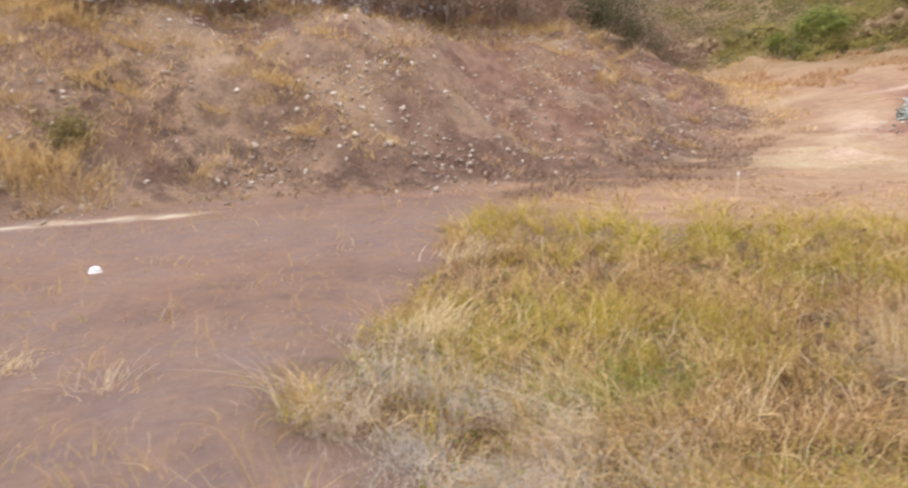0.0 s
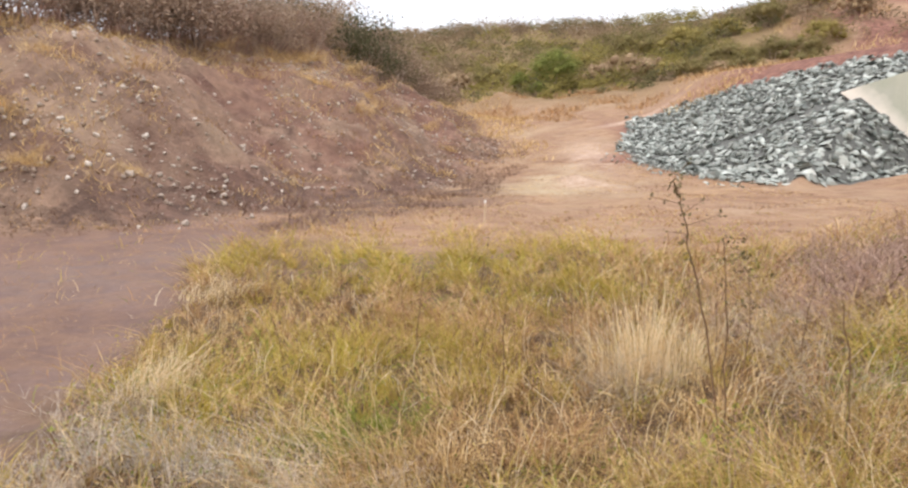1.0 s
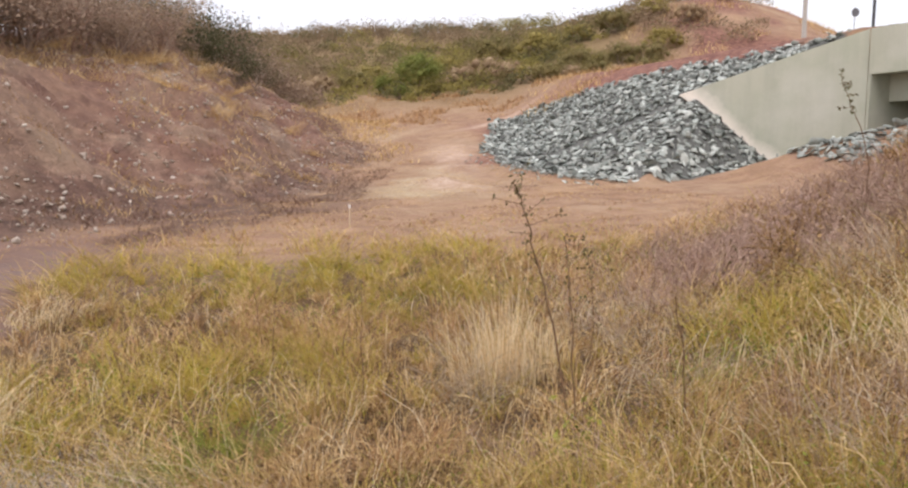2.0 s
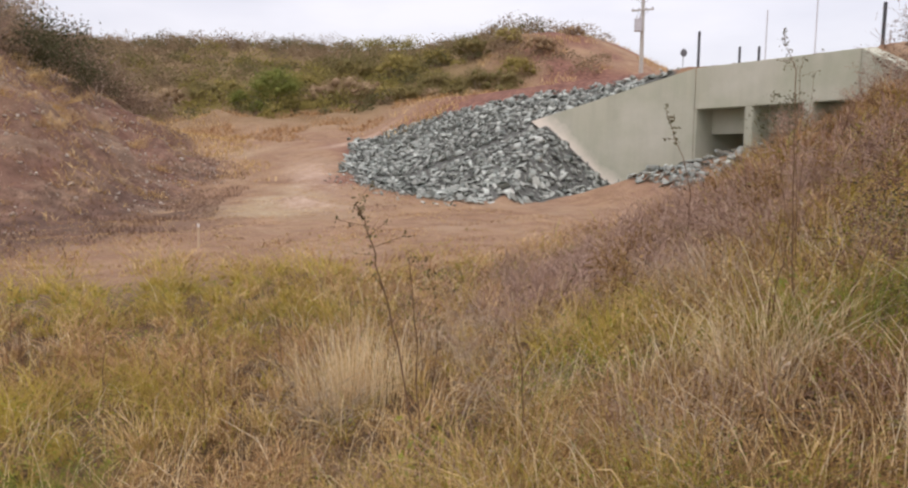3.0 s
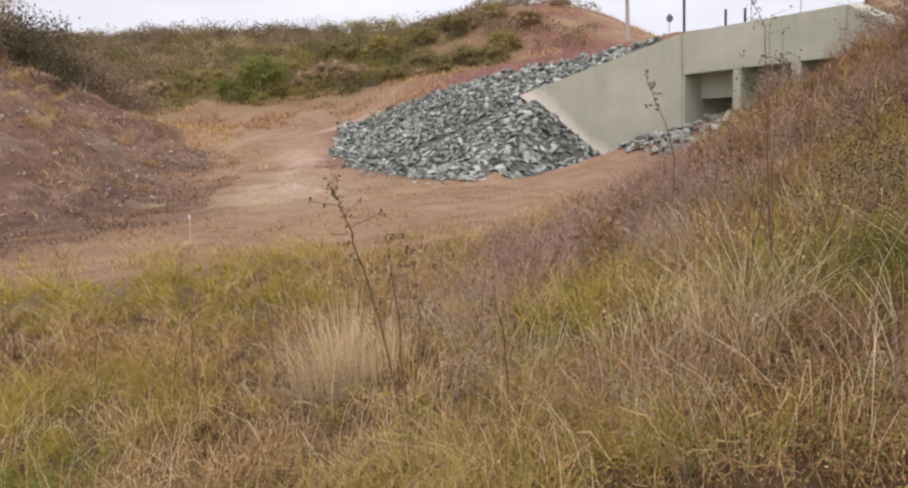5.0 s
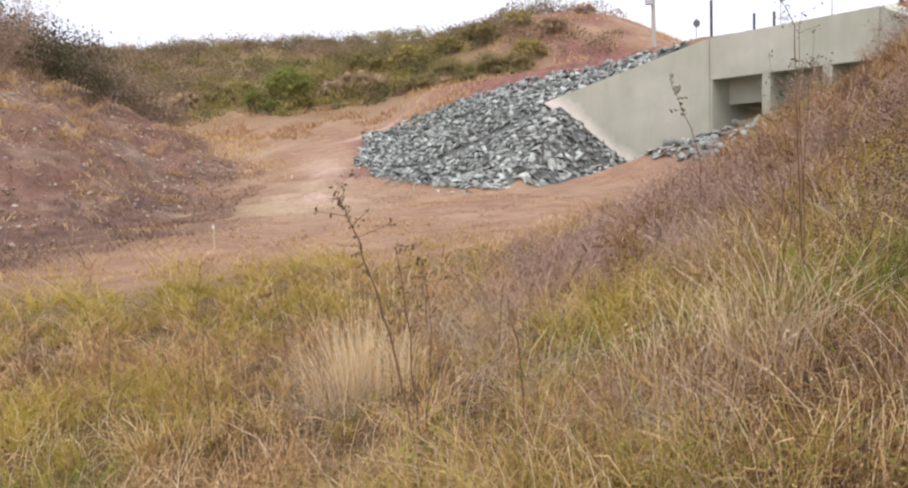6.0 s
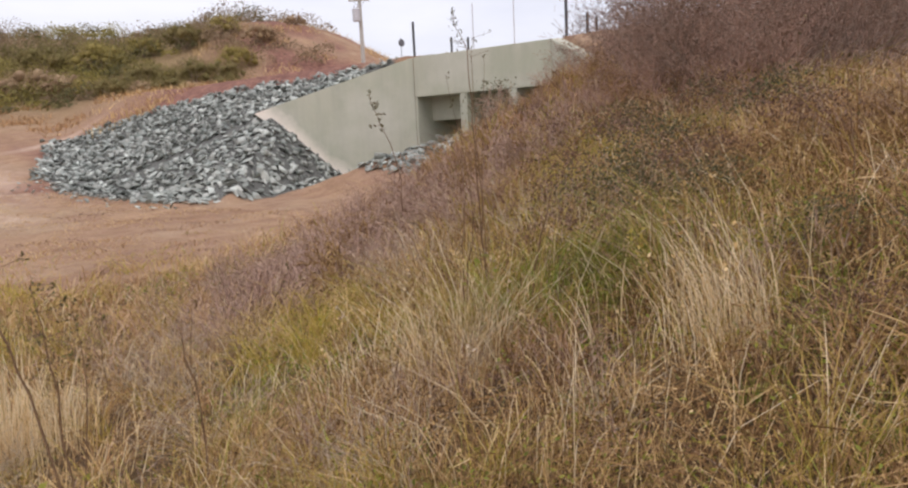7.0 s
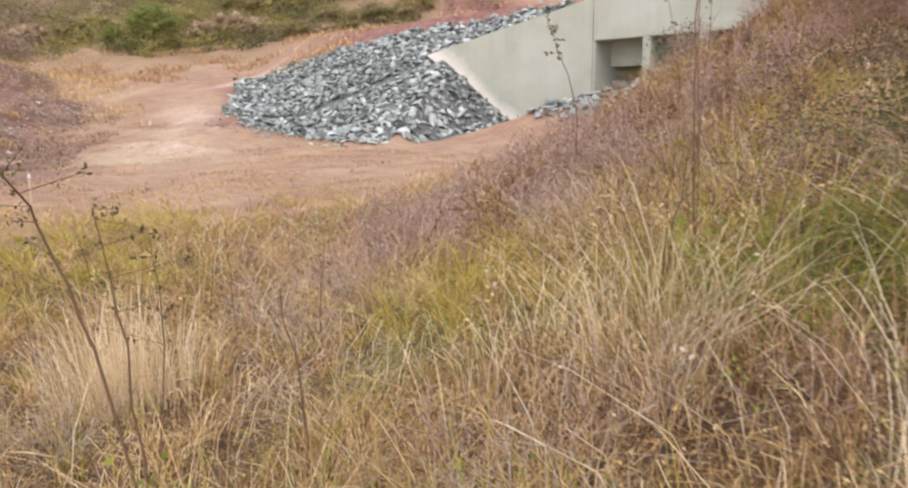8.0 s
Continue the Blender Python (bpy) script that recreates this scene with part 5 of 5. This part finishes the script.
    az, ln = rng.uniform(0, 2 * np.pi, n), rng.uniform(0.08, 0.3, n)
    zz = rng.uniform(0.03, 0.2, n)
    mid_ = np.stack([x + np.cos(az) * ln * 0.5, y + np.sin(az) * ln * 0.5, z0 + zz + rng.uniform(0.0, 0.12, n)], -1)
    st = np.stack([x, y, z0 + rng.uniform(0, 0.12, n)], -1)
    az2 = az + rng.normal(scale=0.6, size=n)
    en = mid_ + np.stack([np.cos(az2) * ln * 0.5, np.sin(az2) * ln * 0.5, rng.uniform(-0.18, 0.06, n)], -1)
    rad = 0.0008 * (0.7 + r / 4)
    half = rng.random(n) < 0.55 - 0.33 * sstep(0.2, 1.6, x - 0.18 * y)
    for name, sel, mat, label in (("fallen_stalks", half, M_STRAW, "tangle of fallen pale dry stalks"), ("dead_stalks", ~half, M_BROWN, "tangle of dead brown stalks")):
        a_, m_, e_, w_ = st[sel], mid_[sel], en[sel], np.stack([-np.sin(az[sel]), np.cos(az[sel]), rng.normal(size=sel.sum())], -1) * rad[sel][:, None]
        v = np.stack([a_ - w_, a_ + w_, m_ - w_, m_ + w_, e_ - w_ * 0.5, e_ + w_ * 0.5], 1).reshape(-1, 3)
        o = np.arange(len(a_)) * 6
        f = np.concatenate([np.stack([o, o + 1, o + 3, o + 2], -1), np.stack([o + 2, o + 3, o + 5, o + 4], -1)])
        stuff(name, mesh_np(name, v, f), mat, label, "weeds")


near_grass()
tussocks()


def dead_weeds():
    """Low dead branching weeds: a mauve belt along the slope's foot, paler ones among the near grass."""
    g = "dead weeds on the slope"
    kinds = [tagged(bare_bush("dead_weed", 0.75, M_MAUVE, 9, 260, M_PURPLE, 2, 0.0042, 0.018), "dead mauve-brown branching weed at the slope's foot", "weed", g),
             tagged(bare_bush("dead_weed", 0.65, M_BROWN, 9, 260, M_BROWN, 2, 0.0042, 0.018), "dead brown branching weed at the slope's foot", "weed", g),
             tagged(bare_bush("dry_weed", 0.7, M_GREY, 11, 160, M_BROWN, 2, 0.0016, 0.008), "bleached dry branching weed among the grass", "weed", g),
             tagged(bare_bush("dry_weed", 0.6, M_PURPLE, 11, 160, M_BROWN, 2, 0.0016, 0.008), "mauve-brown dry branching weed among the grass", "weed", g)]
    used = set()
    for i in range(64):
        t = rng.random()
        x, y = 0.8 + 3.9 * t + rng.normal(scale=0.5), 10.0 + 0.2 * t + rng.normal(scale=0.9)
        place(kinds, used, int(rng.random() < 0.3), pose(x, y, h1(x, y), 0, 0, rng.uniform(0, 360)), rng.uniform(0.5, 1.1))
    for i in range(34):
        x, y = rng.uniform(3.6, 7.5), rng.uniform(9.5, 14.5)
        place(kinds, used, int(rng.random() < 0.4), pose(x, y, h1(x, y), 0, 0, rng.uniform(0, 360)), rng.uniform(0.5, 1.0))
    for i in range(46):
        th, r = math.radians(rng.uniform(-22, 58)), rng.uniform(2.6, 7.5)
        x, y = 0.5 + r * math.sin(th), 0.9 + r * math.cos(th)
        place(kinds, used, 2 + int(rng.random() < 0.55), pose(x, y, h1(x, y), 0, 0, rng.uniform(0, 360)), rng.uniform(0.4, 0.95))


dead_weeds()


def tuft(x, y, h, n, spread, mat=None, lean=0.35, az=None, label="tall pale straw grass tuft in the field"):
    """One clump of long grass, with seed heads on some of its stalks."""
    n = int(n * 0.8)
    ob = empty("grass_tuft", x, y, h1(x, y))
    bx, by = rng.normal(scale=spread, size=n), rng.normal(scale=spread, size=n)
    hh = h * (0.3 + 0.7 * rng.random(n) ** 1.4)
    a = np.arctan2(by, bx) + rng.normal(scale=0.7, size=n) if az is None else np.radians(az) + rng.normal(scale=0.9, size=n)
    bz = height(bx + x, by + y) - h1(x, y) - 0.02
    thin = min(2.8, 0.25 + math.hypot(x, y) / 8)
    v, q, t = blades(bx, by, bz, hh, hh * rng.uniform(0.1, 1, n) * lean * 2, rng.uniform(0.003, 0.007, n) * thin, a, rng.uniform(0.0, 0.45, n), True)
    tagged(mesh_ob("foliage", mesh_np("foliage", v, q, t), mat or M_TUFT, ob), kind="stuff")
    k = max(n // 14, 5)
    i = rng.integers(0, n, k)
    d = np.stack([np.cos(a[i]), np.sin(a[i])], -1) * (hh[i] * lean * 0.8)[:, None]
    top = np.stack([bx[i] + d[:, 0], by[i] + d[:, 1], bz[i] + hh[i] * 1.02], -1)
    foot = np.stack([bx[i], by[i], bz[i]], -1)
    w = np.full((k, 1), 0.0022)
    v, f = tubes(np.concatenate([foot, top, w, w * 0.6], 1), 3)
    stalks = tagged(mesh_ob("stalk", mesh_np("stalk", v, f), mat or M_STRAW, ob), kind="stuff")
    c = np.repeat(top, 8, 0) + rng.normal(scale=(0.012, 0.012, 0.045), size=(k * 8, 3))
    v, f = leaf_cards(c, rng.uniform(0.008, 0.018, len(c)))
    tagged(mesh_ob("seed_plume", mesh_np("seed_plume", v, f), mat or M_STRAW, stalks, "feathery pale seed heads"), kind="stuff")
    return tagged(ob, label, "grass tuft", "grass tufts")


for row in (*TUFTS_NEAR, *TUFTS_FIELD):
    tuft(*row)


def bank_tufts():
    kind = tuft(BANK_TUFTS[0][0], BANK_TUFTS[0][1], 1.1, 420, 0.5, M_STRAW, 0.6, None, "large dry straw clump at the foot of the spoil bank")
    for x, y, s in BANK_TUFTS[1:]:
        ob = copy_thing(kind, pose(x, y, h1(x, y), 0, 0, rng.uniform(0, 360)))
        ob.matrix_basis = ob.matrix_basis @ Matrix.Diagonal((1.3 * s, 1.3 * s, s, 1))
    spots = 0
    while spots < 70:
        x, y = rng.uniform(-40, -10), rng.uniform(-1, 42)
        s = float(berm_in(np.array([x]), np.array([y]))[0])
        if 1.0 < s < 11.5 and float(fnoise(x * 0.3, y * 0.3)) + 0.05 * (s - 7) > 0.0:
            k = rng.uniform(0.3, 0.6)
            ob = copy_thing(kind, pose(x, y, h1(x, y), 0, 0, rng.uniform(0, 360)))
            ob.matrix_basis = ob.matrix_basis @ Matrix.Diagonal((1.9 * k, 1.9 * k, k, 1))
            spots += 1
    c = rng.normal(scale=(0.35, 0.35, 0.3), size=(700, 3)) + (0, 0, 0.65)
    ob = empty("green_shrub", -22.1, 6.7, h1(-22.1, 6.7))
    v, f = leaf_cards(c, rng.uniform(0.05, 0.11, 700))
    tagged(mesh_ob("foliage", mesh_np("foliage", v, f), M_LEAF_OLIVE, ob), kind="stuff")
    v, f = tubes(branching((0, 0, -0.05), 0.9, 0.6, 6, 1, 1, 0.015), 4)
    mesh_ob("stem", mesh_np("stem", v, f), M_TWIG, ob)
    tagged(ob, "small olive-green shrub on the spoil bank", "bush")


bank_tufts()


def weed(x, y, stems, leafy=1.0, label="tall thin dark-stemmed weed with small dry leaves", basal=0, leaf_from=0.3):
    """A weed: every stem runs through given points (offsets from the base), with short side twigs and small leaves."""
    z = h1(x, y)
    ob = empty("weed", x, y, z)
    for pts, r in stems:
        pts = [Vector(p) for p in ((0, 0, -0.05), *pts)]
        seg, tips = [], []
        fine = []
        for a, b in zip(pts, pts[1:]):
            for k in range(4):
                fine.append(a.lerp(b, k / 4) + Vector(rng.normal(scale=0.006, size=3).tolist()))
        fine.append(pts[-1])
        m = len(fine) - 1
        for k in range(m):
            if k > m * leaf_from:
                for _ in range(2 if k > 0.6 * m else 1):
                    tips.append(fine[k + 1] + Vector(rng.normal(scale=0.012, size=3).tolist()))
                if rng.random() < 0.4 * leafy:
                    e = fine[k + 1] + Vector((*rng.normal(scale=0.09, size=2), rng.uniform(0.0, 0.09)))
                    seg.append((*fine[k + 1], *e, r * 0.3, r * 0.2))
                    tips += [fine[k + 1].lerp(e, 0.5), e, e]
        v, f = tube_path(fine, [r * (1 - 0.7 * k / m) for k in range(m + 1)])
        stem = mesh_ob("stem", mesh_np("stem", v, f), M_STEM, ob)
        if seg:
            v, f = tubes(seg, 4)
            tagged(mesh_ob("twig_mass", mesh_np("twig_mass", v, f), M_STEM, stem), kind="stuff")
        c = np.repeat(np.array([tuple(t) for t in tips]), max(1, int(2 * leafy)), 0)
        c = c + rng.normal(scale=0.012, size=c.shape)
        v, f = leaf_cards(c, rng.uniform(0.006, 0.016, len(c)) * (1.7 if y > 8 else 1))
        tagged(mesh_ob("foliage", mesh_np("foliage", v, f), M_BUD, stem), kind="stuff")
    if basal:
        c = rng.normal(scale=(0.09, 0.09, 0.1), size=(basal, 3)) + (0, 0, 0.16)
        v, f = leaf_cards(c, rng.uniform(0.02, 0.05, basal))
        tagged(mesh_ob("rosette", mesh_np("rosette", v, f), M_GREEN, ob, "green leaves round the foot"), kind="stuff")
    return tagged(ob, label, "weed", "weeds in the field")


for row in WEEDS:
    weed(*row)


def field_stalks():
    for x, y, h in STALKS:
        lx, ly = rng.normal(scale=0.12, size=2)
        weed(x, y, [([(lx * 0.4, ly * 0.4, h * 0.5), (lx, ly, h)], 0.006)], 0.7, "slender dark weed stalk among yellow-green grass")


field_stalks()


# ---- far grass: basin, spoil bank, slopes ----
def cover(name, n, x0, x1, y0, y1, where, hmin, hmax, wmin, wmax, mat, label, lean=0.9):
    x, y = rng.uniform(x0, x1, n), rng.uniform(y0, y1, n)
    ok = rng.random(n) < where(x, y)
    x, y = x[ok], y[ok]
    n = len(x)
    h = rng.uniform(hmin, hmax, n) * (0.6 + 0.8 * rng.random(n))
    v, q, t = blades(x, y, height(x, y) - 0.01, h, h * rng.uniform(0.1, lean * 2, n), rng.uniform(wmin, wmax, n), None, rng.uniform(0, 0.4, n))
    stuff(name, mesh_np(name, v, q, t), mat, label, "grass")


def off_bank(x, y):
    a, b = culvert_coords(x, y)
    return (b > 13.6) & (berm_in(x, y) < 0.3)


cover("basin_grass", 60000, -16, 12, 14, 48, lambda x, y: off_bank(x, y) * sstep(-0.1, 0.35, fnoise(x * 0.5, y * 0.5)) * 0.9, 0.03, 0.1, 0.008, 0.02, M_STRAW, "short dry grass on the bare basin floor")
cover("basin_weeds", 60000, -16, 12, 13, 48, lambda x, y: off_bank(x, y) * sstep(-0.05, 0.3, fnoise(x * 0.4 + 30, y * 0.4) + 0.25 * (1 - sstep(15, 22, y))) * 0.8, 0.03, 0.11, 0.008, 0.02, M_RUST, "short rusty weeds on the basin floor")
cover("basin_mats", 50000, -16, 10, 16, 46, lambda x, y: off_bank(x, y) * sstep(0.12, 0.3, fnoise(x * 0.45 - 7, y * 0.7 + 9)) * 0.8, 0.02, 0.09, 0.01, 0.022, M_TOE, "dark mats of dead weeds on the basin floor")
cover("bank_straw", 90000, -40, -8, -2, 50, lambda x, y: (berm_in(x, y) > 0.2) * (berm_in(x, y) < 15) * sstep(-0.02, 0.15, fnoise(x * 0.5, y * 0.5) + 0.03 * (berm_in(x, y) - 6)), 0.1, 0.42, 0.014, 0.034, M_STRAW, "dry straw tufts on the spoil bank", 1.2)
cover("bank_weeds", 110000, -40, -8, -2, 50, lambda x, y: (berm_in(x, y) > -0.2) * (berm_in(x, y) < 15) * 0.7 * sstep(0.02, 0.25, fnoise(x * 0.8 + 8, y * 0.8)), 0.06, 0.25, 0.012, 0.03, M_BROWN, "dead brown weeds on the spoil bank", 1.2)
cover("bank_mauve", 70000, -40, -8, -2, 50, lambda x, y: (berm_in(x, y) > -0.3) * (berm_in(x, y) < 15) * 0.7 * sstep(0.05, 0.25, fnoise(x * 0.7 + 40, y * 0.7)), 0.06, 0.3, 0.012, 0.03, M_PURPLE, "dead mauve weeds on the spoil bank", 1.2)
cover("bank_brush", 60000, -52, -14, -4, 48, lambda x, y: (berm_in(x, y) > 10.8) * (berm_in(x, y) < 14.5) * 0.9, 0.45, 1.35, 0.02, 0.04, M_TWIGRED, "dry brush along the crest of the spoil bank", 0.5)
cover("toe_weeds", 60000, -34, -6, 8, 48, lambda x, y: 0.8 * (berm_in(x, y) - 0.14 * np.clip(y - 20, 0, 20) > -4.5) * (berm_in(x, y) < 2.5) * sstep(-0.2, 0.1, fnoise(x * 0.6 + 21, y * 0.6)) * (mud_mask(x, y) < 0.3), 0.08, 0.3, 0.014, 0.03, M_TOE, "dark dead weeds along the toe of the spoil bank", 1.0)
cover("ridge_weeds", 26000, -42, 3, 54, 70, lambda x, y: sstep(-0.1, 0.2, fnoise(x * 0.3 + 7, y * 0.3)), 0.15, 0.55, 0.03, 0.07, M_RUST, "rusty weeds over the low earth ridge", 1.0)
cover("slope_grass", 70000, 3, 24, 6, 22, lambda x, y: 0.75 * sstep(-0.1, 0.15, fnoise(x * 0.5, y * 0.5)) * (1 - np.clip(in_patches((*PATCH_YELLOW, *PATCH_GREEN), x, y), 0, 1)), 0.08, 0.32, 0.012, 0.03, M_BROWN, "dead brown grass on the slope", 0.8)
cover("slope_weeds", 70000, 3, 24, 6, 24, lambda x, y: 0.75 * sstep(-0.1, 0.15, fnoise(x * 0.5 + 12, y * 0.5)) * (1 - np.clip(in_patches((*PATCH_YELLOW, *PATCH_GREEN), x, y), 0, 1)), 0.08, 0.36, 0.012, 0.028, M_PURPLE, "dead mauve weeds on the slope", 0.8)
cover("slope_green", 26000, 3, 14, 5, 13, lambda x, y: np.clip(0.5 * sstep(0.1, 0.3, fnoise(x * 0.4 - 5, y * 0.4 + 2)) + in_patches((*PATCH_YELLOW, *PATCH_GREEN), x, y), 0, 1), 0.1, 0.3, 0.01, 0.02, M_YGREEN, "yellow-green patches of weeds on the slope", 0.9)
cover("valley_grass", 70000, -48, 2, 40, 84, lambda x, y: off_bank(x, y) * sstep(-0.15, 0.3, fnoise(x * 0.2, y * 0.2)), 0.1, 0.45, 0.03, 0.07, M_STRAW, "dry straw grass on the valley floor")
cover("cut_weeds", 22000, -8, 26, 52, 98, lambda x, y: sstep(0.0, 0.35, fnoise(x * 0.25, y * 0.25)), 0.2, 0.7, 0.03, 0.07, M_STRAW, "dry straw weeds on the red cut slope")

# ---- small things ----
def rag():
    x, y = -12.14, 3.63
    ob = empty("plastic_tub", x, y, h1(x, y), 25)
    bm = bmesh.new()
    bmesh.ops.create_uvsphere(bm, u_segments=14, v_segments=8, radius=0.085)
    for v in bm.verts:
        v.co.z = max(v.co.z, -0.05) * 0.75
        v.co.x *= 1.15 + 0.12 * math.sin(7 * v.co.y * 9)
    bmesh.ops.translate(bm, vec=(0, 0, 0.04), verts=bm.verts)
    part("shell", bm, M_PLASTIC, ob)
    part("rim", rod_bm(0.11, 0.1, 0.0, 0.02, 16), M_PLASTIC, ob)
    tagged(ob, "white crumpled plastic litter lying on the mud", "litter")


rag()


def stake():
    x, y = -7.3, 17.9
    ob = empty("survey_stake", x, y, h1(x, y))
    bm = box_bm(0.045, 0.035, 0.75, 0.006, (0, 0, 0.3))
    bmesh.ops.rotate(bm, cent=(0, 0, 0), matrix=Matrix.Rotation(radians(3), 3, "Y"), verts=bm.verts)
    part("shaft", bm, M_WOOD, ob)
    part("painted_top", box_bm(0.05, 0.04, 0.1, 0.006, (0.03, 0, 0.6)), M_PLASTIC, ob, "white painted tip")
    tagged(ob, "pale wooden survey stake standing in the grass", "stake")


stake()


# ---- stones ----
PROTOS = [rock_mesh(i, rng.uniform(0.1, 0.26)) for i in range(26)]


def riprap():
    step = 0.27
    aa, bb = np.meshgrid(np.arange(4.4, 31, step), np.arange(-0.3, 15, step))
    a, b = aa.ravel() + rng.uniform(-0.2, 0.2, aa.size), bb.ravel() + rng.uniform(-0.2, 0.2, aa.size)
    top = np.interp(a, [5.5, 10, 18, 24.6, 29, 30], [-0.1, 0.9, 1.3, 3.2, 5.2, 7.5])
    toe = np.interp(a, [4.5, 5.5, 7, 9, 14, 17, 20, 30], [10.3, 12.9, 13.4, 13.8, 14.4, 14.2, 13.4, 7.7])
    edge = 0.4 * fnoise(a * 0.8, b * 0.8)
    left = np.interp(b, [0, 3.2, 8, 10.9, 13], [7.2, 6.9, 5.5, 4.9, 5.5])
    d = (a - HALF - b) / math.sqrt(2)
    ok = (b > top + edge) & (b < toe + edge) & (((d < -0.12) & (a > left + edge * 0.5)) | (d > 0.66))
    a, b = a[ok], b[ok]
    # loose stones scattered past the toe
    a, b = np.append(a, rng.uniform(5, 20, 46)), np.append(b, rng.uniform(13.4, 15.4, 46))
    # rubble before the cells and the near bank
    aa, bb = np.meshgrid(np.arange(-6, 6.4, 0.25), np.arange(0.5, 9.5, 0.25))
    a2, b2 = aa.ravel() + rng.uniform(-0.2, 0.2, aa.size), bb.ravel() + rng.uniform(-0.2, 0.2, aa.size)
    ok = (a2 - HALF < b2 - 0.5) & (-a2 - HALF < b2 - 0.3) & (a2 < 3.9 + 0.4 * np.sin(b2 * 2)) & (b2 < 7.5 - 0.2 * a2)
    a, b = np.append(a, a2[ok]), np.append(b, b2[ok])
    aa, bb = np.meshgrid(np.arange(-22, -9, 0.5), np.arange(-0.3, 5, 0.5))
    a2, b2 = aa.ravel() + rng.uniform(-0.2, 0.2, aa.size), bb.ravel() + rng.uniform(-0.2, 0.2, aa.size)
    ok = (-a2 - HALF - b2) > 1.2
    a, b = np.append(a, a2[ok]), np.append(b, b2[ok])
    x = CULVERT[0] + a * R_DIR[0] + b * N_DIR[0]
    y = CULVERT[1] + a * R_DIR[1] + b * N_DIR[1]
    n = len(a)
    size = rng.uniform(0.22, 0.58, n) * (1 + 0.4 * (rng.random(n) > 0.9)) * np.where(b > 13.5, 0.6, 1)
    z = height(x, y) + 0.06 * size + rng.uniform(-0.02, 0.14, n)
    turns = surface_turn(x, y, 0.42, n, 0.75)
    pile = empty("riprap", *along(7, 12.5), -0.9)
    tagged(pile, "bank of loose grey-green slate riprap beside the culvert", "riprap")
    rank = np.argsort(np.hypot(a - 6, b - 12.5) + 100 * (a < 4))
    first = set(rank[:300].tolist())
    base = Matrix.Translation(pile.matrix_world.translation).inverted()
    for m_ in PROTOS:
        m_.materials.append(M_SLATE)
    for i in first:
        ob = new("rock", PROTOS[i % len(PROTOS)])
        ob.parent = pile
        ob.matrix_basis = base @ Matrix.Translation((x[i], y[i], z[i])) @ turns[i].to_4x4() @ Matrix.Diagonal((size[i], size[i], size[i], 1))
    rest = [i for i in range(n) if i not in first]
    me = joined("rubble", PROTOS, np.stack([x, y, z], -1)[rest], [turns[i] for i in rest], size[rest])
    me.transform(base)
    tagged(mesh_ob("rubble", me, M_SLATE, pile), kind="stuff")


riprap()


def bank_stones():
    n = 42000
    x, y = rng.uniform(-40, -9, n), rng.uniform(-2, 46, n)
    s = berm_in(x, y)
    ok = (s > -0.6) & (s < 13) & (rng.random(n) < np.clip(0.35 + 1.1 * fnoise(x * 0.35 + 3, y * 0.35), 0.05, 1) * (0.3 + 0.7 * sstep(0, 2, s)))
    x, y = x[ok], y[ok]
    n = len(x)
    size = 0.05 + 0.2 * rng.random(n) ** 3.5
    z = height(x, y) + 0.15 * size
    stones = [rock_mesh(i, rng.uniform(0.5, 0.8)) for i in range(10)]
    me = joined("stones", stones, np.stack([x, y, z], -1), surface_turn(x, y, 0.5, n), size)
    stuff("stones", me, M_FIELDSTONE, "pale small stones strewn over the spoil bank", "stones")
    big = rock_mesh(0, 0.6)
    big.materials.append(M_FIELDSTONE)
    for x, y, s in ((-18.0, 15.2, 0.42), (-17.0, 17.5, 0.36), (-19.5, 13.0, 0.3), (-16.4, 22.0, 0.4), (-21.0, 12.0, 0.34), (-18.6, 21.0, 0.38), (-16.2, 27.0, 0.35)):
        ob = new("boulder", big)
        ob.matrix_basis = pose(x, y, h1(x, y) + 0.1 * s, 10, 5, x * 50) @ Matrix.Diagonal((s, s, s, 1))
        tagged(ob, "pale weathered boulder half sunk in the bank", "boulder", "boulders on the bank")


bank_stones()
